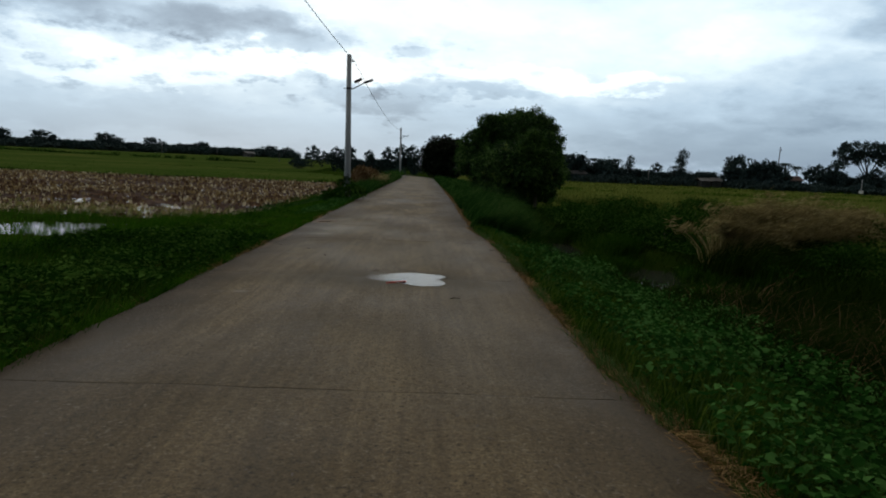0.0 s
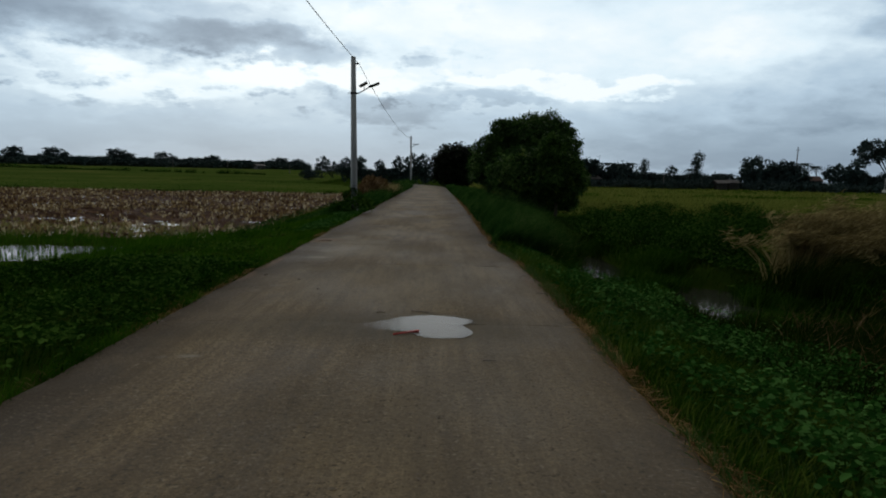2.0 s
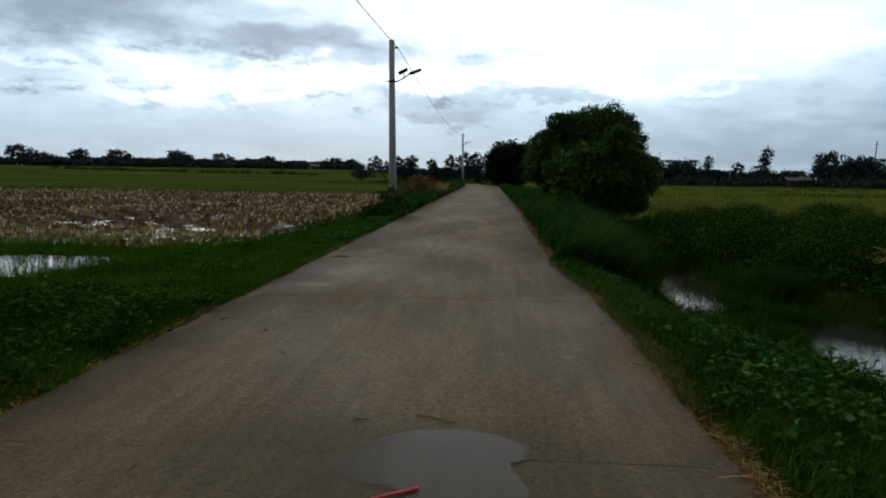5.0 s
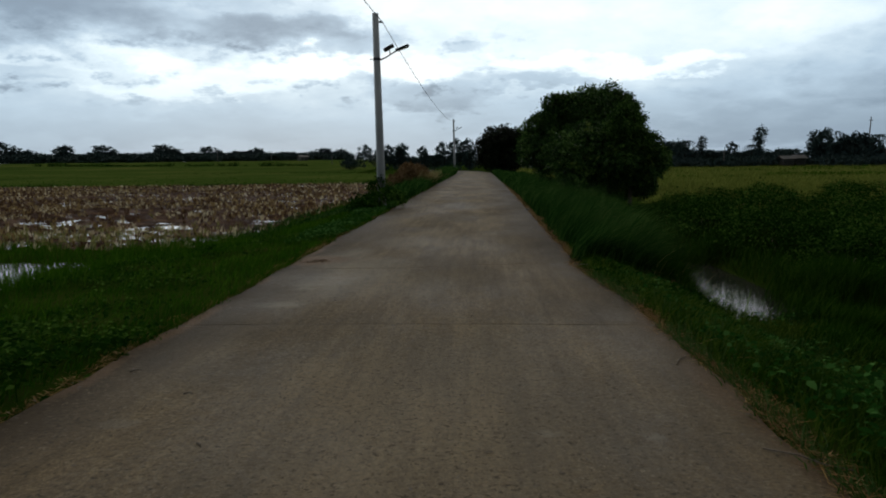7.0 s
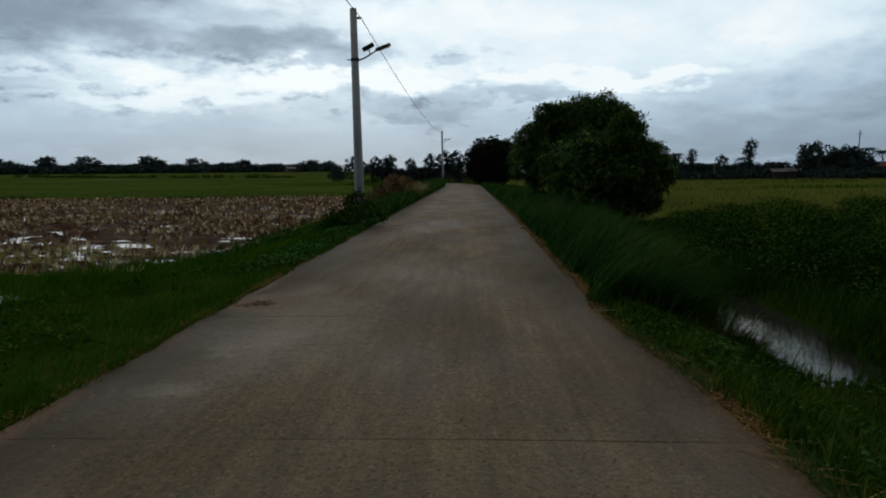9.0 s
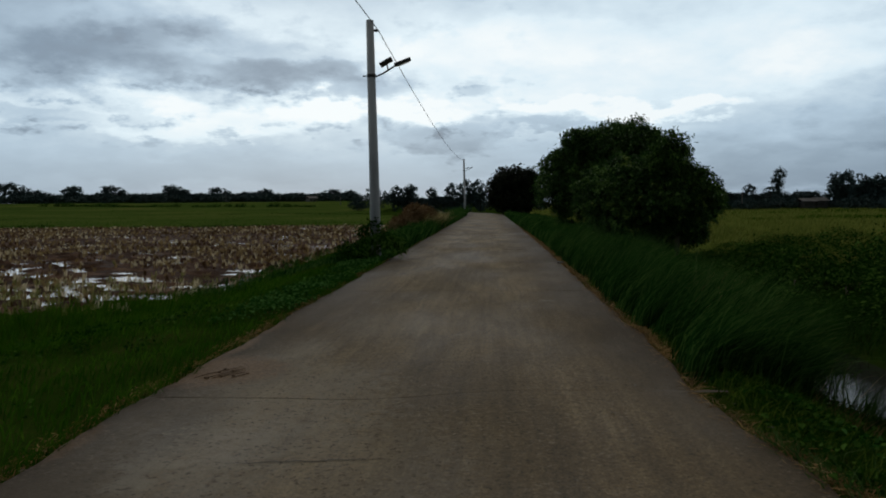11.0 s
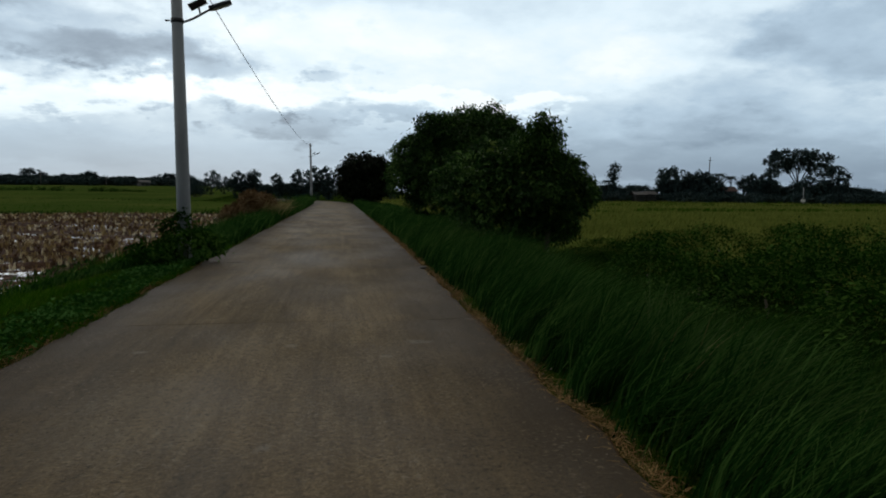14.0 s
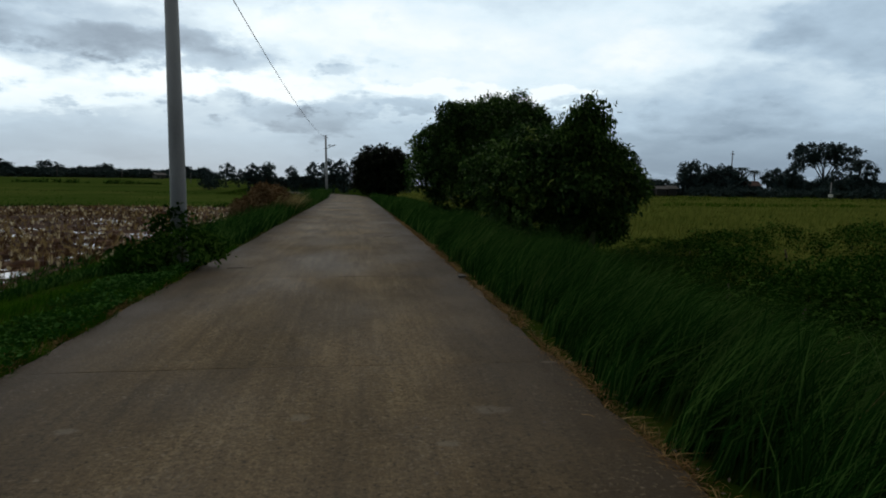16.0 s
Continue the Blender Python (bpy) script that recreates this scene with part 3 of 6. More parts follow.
def wave(x, y, seed=0.0):
    """Cheap smooth noise, about -1 to 1."""
    return (np.sin(x * 1.0 + 1.3 * y + seed) + np.sin(1.7 * x - 0.9 * y + 2.1 * seed + 1.0) + np.sin(-0.6 * x + 2.3 * y + 0.7 * seed + 4.0) + np.sin(2.9 * x + 0.4 * y + 3.3 * seed)) / 4


LATTICE = np.random.default_rng(21).uniform(-1, 1, (256, 256))


def clods(x, y, scale, seed):
    """Random smooth bumps from a lattice, -1 to 1, that do not repeat within the place."""
    u, v = np.asarray(x) * scale + 37.3 * seed, np.asarray(y) * scale + 11.9 * seed
    i, j = np.floor(u).astype(int), np.floor(v).astype(int)
    a, b = u - i, v - j
    a, b = a * a * (3 - 2 * a), b * b * (3 - 2 * b)
    g = lambda p, q: LATTICE[p % 256, q % 256]
    return (g(i, j) * (1 - a) + g(i + 1, j) * a) * (1 - b) + (g(i, j + 1) * (1 - a) + g(i + 1, j + 1) * a) * b


def step(v, a, b):
    t = np.clip((v - a) / (b - a), 0, 1)
    return t * t * (3 - 2 * t)


def bend(y):
    """How far the road has swung to the left."""
    return -np.clip(y - 96, 0, 55) ** 2 / 170


def ditch_x(y):
    return 4.75 + 1.35 * step(-y, -18.3, -17.3) + 0.4 * step(-y, -14, -9)


def right_edge(y):
    """The right edge of the concrete, which earth and grass have grown over in places."""
    return np.interp(y, (1.5, 4.0, 5.6, 7.2, 10, 12.8, 14.2, 15.5, 16.5, 17.9, 18.7, 20.2, 21, 24, 30, 40), (1.97, 1.96, 1.87, 1.86, 1.88, 1.93, 1.88, 1.85, 1.74, 1.59, 1.65, 1.75, 1.68, 1.72, 1.8, RIGHT))


def pull(x, y):
    """Shifts what grows along the right edge with that edge."""
    return x + (right_edge(y) - RIGHT) * (1 - step(x - RIGHT, 0.3, 1.6))


def muddy(x, y):
    """1 in the ploughed mud, 0 on the weedy rim before it."""
    return step(y - 27.6 - 1.1 * np.clip(x + 10.5, 0, 4) - 0.7 * wave(x * 0.8, y * 0.8, 3.0), -0.6, 0.6)


def land(x, y):
    """Height of the ground."""
    x, y = np.asarray(x, float), np.asarray(y, float)
    xr = x - bend(y)
    left, right = LEFT - xr, xr - right_edge(y)
    z = np.full(np.broadcast(x, y).shape, -0.16)
    # left verge, then the sunken field
    zl = -0.02 - 0.12 * step(left, 0, 2.5) + 0.03 * wave(x * 2, y * 2)
    zl = zl + (FIELD_Z + 0.06 - zl) * step(left + 0.4 * wave(0 * x, y * 0.7, 2.0), 3.2 - 2.1 * step(y, 17, 24), 5.6 - 0.9 * step(y, 17, 24))
    mud = (left > 4.4) & (y < 90)
    rough = 0.01 * clods(x * 0.6, y, 0.4, 3.0) + 0.045 * clods(x * 0.35, y, 1.5, 1.0) + 0.135 * clods(x * 0.5, y, 2.5, 5.0)
    wet = 0.19 * np.exp(-(((x + 11.3) / 2.5) ** 4) - ((y - 22.9) / 1.9) ** 4) + 0.06 * np.exp(-(((x + 11.5) / 4.0) ** 2) - ((y - 30.8) / 2.4) ** 2)
    zl = np.where(mud, zl - 0.005 - 0.04 * muddy(x, y) + (rough * (0.25 + 0.75 * muddy(x, y)) - wet) * step(left, 4.4, 5.6), zl)
    zl = zl + np.where(mud, 0.008 * step(y, 40, 60) * step(left, 4.4, 5.6), 0)
    zl = np.where((left > 4.4) & (y >= 90), FIELD_Z + 0.16 + 0.08 * wave(x * 0.1, y * 0.13) + 4.0 * step(np.hypot(x, y), 110, 330), zl)
    z = np.where(left > 0, zl, z)
    # right verge, ditch and rice field
    d = x - ditch_x(y)
    zr = -0.03 - 0.7 * step(right, 0.25, np.minimum(ditch_x(y), ditch_x(y + 4.5)) - 0.8 - RIGHT) * (1 - 0.6 * step(y, 24, 32)) + 0.03 * wave(x * 2, y * 2, 1.0)
    bank = RICE_Z + 0.1 * wave(x * 0.3, y * 0.3)
    dig = step(d, -1.4, -0.75) * (1 - step(d, 0.75 - 0.5 * step(y, 18, 19), 2.0 - 1.0 * step(y, 18, 19))) * (1 - step(y, 27, 33))
    zr = zr + (bank - zr) * step(d, 0.3, 2.2)
    zr = zr - dig * (0.78 + 0.47 * step(y, 12.2, 14.0) + zr)
    z = np.where(right > 0, zr, z)
    return z


# ---------------------------------------------------------------- ground


def build_ground():
    gx = np.concatenate([-np.geomspace(1600, 64, 26), np.arange(-60, -30, 0.6), np.arange(-30, -6.5, 0.2), np.arange(-6.5, 14, 0.32), np.arange(14, 40, 1.2), np.geomspace(42, 1600, 28)])
    gy = np.concatenate([np.arange(-30, 0, 1.0), np.arange(0, 18, 0.36), np.arange(18, 46, 0.21), np.arange(46, 100, 0.55), np.geomspace(101, 1700, 46)])
    X, Y = np.meshgrid(gx, gy)
    Z = land(X, Y)
    nx, ny = len(gx), len(gy)
    idx = np.arange(nx * ny).reshape(ny, nx)
    faces = np.stack([idx[:-1, :-1], idx[:-1, 1:], idx[1:, 1:], idx[1:, :-1]], -1).reshape(-1, 4)
    mx, my = (X[:-1, :-1] + X[1:, 1:]) / 2, (Y[:-1, :-1] + Y[1:, 1:]) / 2
    left, d = LEFT - (mx - bend(my)), mx - ditch_x(my)
    slot = np.zeros(mx.shape, int)
    slot[(left > 5.0 + 0.4 * wave(mx, my * 0.8)) & (my < 89) & (muddy(mx, my) > 0.5)] = 1
    slot[(left > 4.6) & (my >= 89)] = 2
    slot[(d > 3.2 + 0.5 * wave(mx, my)) & (mx > 0)] = 3
    me = np_mesh("ground", np.stack([X, Y, Z], -1).reshape(-1, 3), faces, [SOIL, MUD, PADDY_GREEN, RICE_GROUND], slot.ravel(), smooth=True)
    tagged(new("ground", me), "flat farmland with grassy verges and muddy paddies", "ground", kind="structure")


build_ground()


def sheet(name, xs, ys, z, mat, label):
    """A flat sheet of water between two wavy sides, given along y."""
    n = len(ys)
    verts = [(a, y, z) for (a, b), y in zip(xs, ys)] + [(b, y, z) for (a, b), y in zip(xs, ys)]
    faces = [(i, n + i, n + i + 1, i + 1) for i in range(n - 1)]
    return tagged(new(name, np_mesh(name, verts, faces, [mat])), label, "water", kind="structure")


sheet("water_field", [(-150.0, -6.4)] * 3, [-20, 40, 89], FIELD_Z, FIELD_WATER, "shallow rainwater standing between the rice stubble")
ys = np.arange(-12, 33, 1.0)
sheet("water_ditch", [(float(ditch_x(y)) - 1.5, float(ditch_x(y)) + 1.7) for y in ys], ys, DITCH_Z, WATER, "dark still water in the roadside ditch")


# ---------------------------------------------------------------- road
JOINTS = [(-8.8, 0), (-4.3, 0.01), (0.2, 0), (4.78, -0.01), (9.62, 0), (14.32, 0), (17.8, 0), (23.9, 0), (29.2, 0)] + [(33.9 + 4.65 * i, 0.0) for i in range(24)]


def build_road():
    road = thing("road", (0, 0, 0), "worn brushed concrete farm road with damp stains", "road", kind="structure")
    rnd = random.Random(3)
    across = (LEFT, LEFT + 0.03, *[LEFT + 0.2 * i for i in range(1, 22)], RIGHT - 0.03, RIGHT)
    end = len(across) - 1
    ragged = [[(0.035 if 17 < j < 19 else 0.014) * (float(clods(x, j, 2.3, 2.0)) + 0.7 * float(clods(x, j, 5.1, 4.0))) for x in across] for j, _ in JOINTS]
    # one joint has broken along a kinked line
    broken = [j for j, _ in JOINTS].index(17.8)
    ragged[broken] = [0.6 * r + float(np.interp(x, (-2.5, -1.7, -1.0, -0.5, -0.23, 0.4, 1.8), (-0.1, -0.12, -0.17, -0.08, 0.03, 0.17, 0.2))) for r, x in zip(ragged[broken], across)]
    for (a, ka), (b, kb), jag_a, jag_b in zip(JOINTS, JOINTS[1:], ragged, ragged[1:]):
        bm = bmesh.new()
        rows = []
        n = 2 if b - a < 1.5 else 26 if a < 30 else 8
        for i in range(n + 1):
            s = i / n
            yy = a + (b - a) * s
            wob = (0.035 * float(clods(yy, 3.0, 0.7, 2.0)) + 0.03 * float(clods(yy, 9.0, 2.1, 5.0)) + 0.02 * float(clods(yy, 2.0, 4.7, 8.0)), float(right_edge(yy)) - RIGHT + 0.025 * float(clods(yy, 5.0, 1.8, 3.0)) + 0.035 * float(clods(yy, 7.0, 4.2, 6.0)))
            row = []
            for k, x in enumerate(across):
                gap_a, gap_b = ((0.0075 if j < 6 else 0.0045) + 0.005 * float(np.clip(clods(x, j, 1.1, 9.0), -0.7, 0.6)) for j in (a, b))
                y = (a + gap_a + ka * (x + 0.34) + jag_a[k]) * (1 - s) + (b - gap_b + kb * (x + 0.34) + jag_b[k]) * s
                xx = x + (wob[0] if k < 2 else wob[1] * float(step(x, 0.8, 1.84)))
                dz = 0.012 - 0.011 * ((x + 0.34) / 2.2) ** 2 - (0.03 if k in (0, end) else 0.004 if k in (1, end - 1) else 0.0) - (0.004 if i in (0, n) else 0.0)
                row.append(bm.verts.new((xx + float(bend(np.array(y))), y, dz + rnd.uniform(-0.0015, 0.0015))))
            rows.append(row)
        for r, t in zip(rows, rows[1:]):
            for k in range(len(across) - 1):
                bm.faces.new((r[k], r[k + 1], t[k + 1], t[k]))
        low = bmesh.ops.extrude_face_region(bm, geom=list(bm.faces))
        bmesh.ops.translate(bm, vec=(0, 0, -0.14), verts=[v for v in low["geom"] if isinstance(v, bmesh.types.BMVert)])
        bmesh.ops.recalc_face_normals(bm, faces=bm.faces)
        part("slab", bm, CONCRETE, road)
    # earth washed into the joints
    for (j, slant), jag in list(zip(JOINTS, ragged))[2:12]:
        bm = bmesh.new()
        rows = []
        for x, r in zip(across[1:-1], jag[1:-1]):
            y, dz = j + slant * (x + 0.34) + r, -0.011 * ((x + 0.34) / 2.2) ** 2 + 0.0062 + 0.0012 * float(clods(x, j, 1.7, 3.0))
            rows.append([bm.verts.new((x, y + w, dz)) for w in (-0.03, 0.03)])
        for (p, q), (u, v) in zip(rows, rows[1:]):
            bm.faces.new((p, u, v, q))
        part("joint_fill", bm, JOINT_DIRT, road)


build_road()


def build_crack(points, width):
    """A hairline crack that the weather has opened in a slab."""
    bm = bmesh.new()
    rows = []
    for k, (x, y) in enumerate(points):
        w = width * (0.4 + 0.6 * math.sin(math.pi * k / (len(points) - 1)))
        rows.append((bm.verts.new((x, y - w, 0.0145)), bm.verts.new((x, y + w, 0.0145))))
    for (a, b), (c, d) in zip(rows, rows[1:]):
        bm.faces.new((a, c, d, b))
    part("crack", bm, CRACK, bpy.data.objects["road"], "dark hairline crack")


rnd = random.Random(12)
for x0, x1, y0, dy in ((-1.0, 0.35, 18.8, 0.05), (-1.9, -1.1, 18.95, -0.06), (-1.4, -0.5, 16.4, 0.1)):
    build_crack([(x0 + (x1 - x0) * i / 14, y0 + dy * i / 14 + rnd.uniform(-0.018, 0.018)) for i in range(15)], 0.005)

# ---------------------------------------------------------------- poles and cable


def build_pole(place, height, lean):
    pole = thing("utility_pole", place, "grey tapered round concrete utility pole", "utility pole", "poles along the road")
    part("shaft", bm_tube([(0, 0, -0.6), (lean * 0.3, 0, height * 0.3), (lean, 0, height)], [0.142, 0.134, 0.1], 16), POLE, pole)
    part("cap", bm_tube([(lean, 0, height), (lean, 0, height + 0.03)], [0.102, 0.09], 16), POLE, pole)
    zb = height - 1.42
    xb = lean * zb / height
    part("band", bm_tube([(xb, 0, zb - 0.04), (xb, 0, zb + 0.04)], [0.125, 0.125], 16), DARK_STEEL, pole, "dark steel clamp band")
    part("bolt", bm_tube([(xb - 0.14, 0, zb), (xb - 0.23, 0, zb)], [0.018, 0.018], 6), DARK_STEEL, pole)
    bracket = part("bracket", bm_tube([(xb + 0.12, 0, zb - 0.02), (xb + 0.3, 0, zb + 0.05), (xb + 0.62, 0, zb + 0.24), (xb + 0.8, 0, zb + 0.31)], [0.024, 0.024, 0.022, 0.02], 8), DARK_STEEL, pole, "bent steel lamp arm")
    tilt = Matrix.Rotation(radians(-20), 4, "Y")
    lamp = part("lamp_head", bm_box((0.46, 0.2, 0.075), (xb + 0.84, 0, zb + 0.345), 0.02, tilt), DARK_STEEL, pole, "flat dark street lamp head")
    part("lens", bm_box((0.34, 0.14, 0.012), (xb + 0.86, 0, zb + 0.302), 0.003, tilt), LAMP_GLASS, lamp)
    part("post", bm_tube([(xb + 0.45, 0, zb + 0.13), (xb + 0.42, 0, zb + 0.3)], [0.018, 0.018], 6), DARK_STEEL, bracket)
    tip = Matrix.Rotation(radians(-28), 4, "Y") @ Matrix.Rotation(radians(-16), 4, "X")
    panel = part("solar_panel", bm_box((0.36, 0.24, 0.025), (xb + 0.4, 0, zb + 0.35), 0.006, tip), DARK_STEEL, pole, "small tilted solar panel")
    part("cells", bm_box((0.33, 0.21, 0.006), Vector((xb + 0.4, 0, zb + 0.35)) + tip @ Vector((0, 0, 0.018)), 0.001, tip), PANEL_GLASS, panel)
    part("insulator", bm_tube([(lean + 0.1, 0, height - 0.24), (lean + 0.16, 0, height - 0.24), (lean + 0.18, 0, height - 0.24), (lean + 0.24, 0, height - 0.24)], [0.025, 0.04, 0.04, 0.02], 8), DARK_STEEL, pole)
    return pole


POLE_1, POLE_2 = (-2.98, 31.1, 0.0), (-2.85, 97.0, 0.0)
build_pole(POLE_1, 6.25, -0.07)
build_pole(POLE_2, 6.85, -0.1)


def build_cable(a, b, sag):
    pts = []
    for i in range(41):
        s = i / 40
        p = Vector(a).lerp(Vector(b), s)
        p.z -= sag * 4 * s * (1 - s)
        pts.append(p)
    bm = bm_tube(pts, [0.012] * 41, 6)
    me = bpy.data.meshes.new("cable")
    bm.to_mesh(me)
    bm.free()
    me.materials.append(CABLE)
    tagged(new("cable", me), "thin black overhead cable strung along the road", "cable", "overhead cable")


build_cable((-2.82, 31.1, 6.0), (-2.75, 97.0, 6.6), 0.8)
build_cable((-2.82, 31.1, 6.0), (-2.9, -20.0, 6.3), 0.55)


# ---------------------------------------------------------------- trees


def crown_points(blobs, per_area, shell=0.25):
    """Points with outward ways near the surface of several lumpy ellipsoids, dropping those deep inside another."""
    pts, ways = [], []
    for cx, cy, cz, rx, ry, rz in blobs:
        n = int(per_area * (rx * ry + ry * rz + rx * rz) * 4.2)
        v = RNG.normal(size=(n, 3))
        v /= np.linalg.norm(v, axis=1, keepdims=True)
        lump = 1 + 0.13 * wave(v[:, 0] * 4 + cx, v[:, 1] * 4 + v[:, 2] * 5, cz)
        r = lump * (1 - shell * RNG.random(n) ** 1.6)
        open_side = (v[:, 2] > -0.2) | (RNG.random(n) < 0.3)
        v, r = v[open_side], r[open_side]
        pts.append(np.stack([cx + v[:, 0] * rx * r, cy + v[:, 1] * ry * r, cz + v[:, 2] * rz * r], -1))
        ways.append(v)
    pts, ways = np.concatenate(pts), np.concatenate(ways)
    keep = np.ones(len(pts), bool)
    for cx, cy, cz, rx, ry, rz in blobs:
        keep &= (((pts - (cx, cy, cz)) / (rx, ry, rz)) ** 2).sum(1) > 0.42
    return pts[keep], ways[keep]


def crown_mesh(name, blobs, per_area, bunch, size, mat, droop=0.4, spread=0.35, shell=0.3, low=None, fill=0, thick=45):
    """A crown of leaf bunches on the lumps of the tree."""
    pts, ways = crown_points(blobs, per_area, shell)
    if low is not None:
        pts, ways = pts[pts[:, 2] > low], ways[pts[:, 2] > low]
    n = len(pts)
    c = np.repeat(pts, bunch, 0) + RNG.normal(size=(n * bunch, 3)) * spread
    w = np.repeat(ways, bunch, 0) * 0.7 + RNG.normal(size=(n * bunch, 3)) * 0.6
    w[:, 2] -= droop
    up = RNG.normal(size=(n * bunch, 3)) * 0.5 + (0, 0, 1)
    s = size * RNG.uniform(0.6, 1.35, n * bunch)
    made = [leaves(c, w, up, s, s * RNG.uniform(0.3, 0.5, n * bunch))]
    if fill:
        # twigs and leaves deep inside, which close the crown against the sky
        for cx, cy, cz, rx, ry, rz in blobs[:fill]:
            k = int(thick * rx * rz / size)
            v = RNG.normal(size=(k, 3))
            v *= (RNG.random(k) ** 0.4 * 0.72 / np.linalg.norm(v, axis=1))[:, None]
            big = size * RNG.uniform(1.5, 2.6, k)
            made.append(leaves(v * (rx, ry, rz) + (cx, cy, cz), RNG.normal(size=(k, 3)), RNG.normal(size=(k, 3)), big, big * 0.7))
    v, f = joined(*made)
    if low is not None:
        v[:, 2] = np.maximum(v[:, 2], low - 0.05)
    return np_mesh(name, v, f, [mat])


def build_tree(name, place, label, blobs, per_area, bunch, size, mat, trunk_r, trunk_h, limbs, group="", spread=0.35, low=None, droop=0.4, fill=0, bark=BARK, thick=45):
    tree = thing(name, place, label, "tree", group)
    part("trunk", bm_tube([(0, 0, -0.3), (0.05, 0, trunk_h * 0.5), (0.1, 0.05, trunk_h)], [trunk_r * 1.3, trunk_r, trunk_r * 0.8], 10), bark, tree)
    rnd = random.Random(len(blobs) + int(place[1]))
    for i in range(limbs):
        b = blobs[i % len(blobs)]
        end = Vector((b[0] + rnd.uniform(-0.3, 0.3) * b[3], b[1] + rnd.uniform(-0.3, 0.3) * b[4], b[2] + 0.3 * b[5]))
        start = Vector((0.08, 0.03, trunk_h * rnd.uniform(0.75, 0.98)))
        mid = start.lerp(end, 0.5) + Vector((rnd.uniform(-0.2, 0.2), rnd.uniform(-0.2, 0.2), 0.15 * (end - start).length))
        part("limb", bm_tube([start, mid, end], [trunk_r * 0.55, trunk_r * 0.35, trunk_r * 0.12], 7), bark, tree)
    part("crown", crown_mesh("crown", blobs, per_area, bunch, size, mat, droop, spread, low=low, fill=fill, thick=thick), mat, tree)
    return tree



def lumpy(blobs, n, r, seed):
    """The blobs with n smaller tufts set on their upper and outer sides."""
    rnd = random.Random(seed)
    made = list(blobs)
    for _ in range(n):
        b = rnd.choice(blobs)
        v = Vector((rnd.gauss(0, 1), rnd.gauss(0, 1), rnd.gauss(0.35, 1))).normalized()
        k = rnd.uniform(0.6, 1.3) * r
        made.append((b[0] + v.x * b[3] * 0.93, b[1] + v.y * b[4] * 0.93, b[2] + v.z * b[5] * 0.93, k, k, k * 0.8))
    return made


# the broad mango tree beside the road, with foliage down to the grass
MANGO_LOBES = [(-0.2, 0, 2.05, 2.0, 2.0, 1.15), (-1.55, -0.7, 1.65, 1.15, 1.2, 0.95), (0.9, -0.5, 1.5, 1.1, 1.1, 1.0), (-0.3, -1.3, 1.5, 1.3, 0.9, 0.9)]
near_mango = build_tree("mango_tree", (5.7, 37.0, -0.3), "broad dark green mango tree with foliage down to the grass",
                        lumpy(MANGO_LOBES, 95, 0.36, 4) + [(0, 0, 0.7, 1.5, 1.4, 0.8), (-0.9, -0.4, 0.6, 1.2, 1.1, 0.7)],
                        20, 12, 0.15, MANGO, 0.2, 1.2, 6, spread=0.08, low=0.1, fill=6)
# a lighter, feathery tree grown through its side
build_tree("leafy_tree", (6.2, 35.8, -0.3), "small feathery light green tree beside the mango",
           lumpy([(-0.2, -0.3, 3.2, 0.48, 0.5, 0.62), (-0.7, 0, 2.6, 0.45, 0.5, 0.5), (-0.1, 0, 2.3, 0.75, 0.7, 0.8), (0.55, 0.3, 2.45, 0.42, 0.45, 0.4), (0.95, 0.8, 2.0, 0.5, 0.5, 0.42), (0.95, 0.9, 1.35, 0.45, 0.6, 0.55), (0.1, 0.1, 1.1, 0.75, 0.7, 0.8), (0.5, 0.6, 0.6, 0.5, 0.6, 0.5)], 46, 0.24, 9),
           34, 11, 0.12, LEAFY, 0.08, 1.6, 6, spread=0.11, low=0.1, droop=0.9, fill=8)
# the taller tree behind it
build_tree("mango_tree", (8.4, 58.5, -0.3), "tall rounded dark green tree standing behind the mango",
           lumpy([(0, 0, 3.9, 3.7, 4.0, 2.7), (0.5, 0, 5.3, 2.7, 2.2, 1.4), (-3.2, -1.2, 2.7, 2.0, 2.3, 1.6), (-1.9, -1.0, 4.7, 1.9, 1.9, 1.4), (-3.1, -0.8, 3.7, 1.5, 1.6, 1.1), (1.4, -1.0, 4.0, 1.4, 2.0, 1.3), (2.0, 0, 2.2, 1.9, 2.2, 1.9), (-1.0, -2.0, 2.2, 2.4, 2.0, 1.7), (-2.4, -0.8, 1.0, 1.9, 2.0, 1.1)], 130, 0.6, 6),
           11, 12, 0.21, MANGO, 0.3, 1.8, 7, spread=0.14, low=0.1, fill=7)
# the dark dome where the road bends
build_tree("acacia_tree", (3.8, 110.0, -0.3), "dense dark dome-shaped tree beside the bend",
           lumpy([(0, 0, 3.6, 3.7, 3.7, 3.1), (-1.5, -1, 3.2, 2.2, 2.6, 2.4), (1.8, -0.5, 3.5, 2.2, 2.6, 2.4), (0, -1.5, 2.0, 3.7, 2.6, 2.0)], 26, 0.5, 8),
           4, 10, 0.42, DARK_LEAF, 0.35, 1.6, 4, spread=0.3, low=0.1, fill=4)


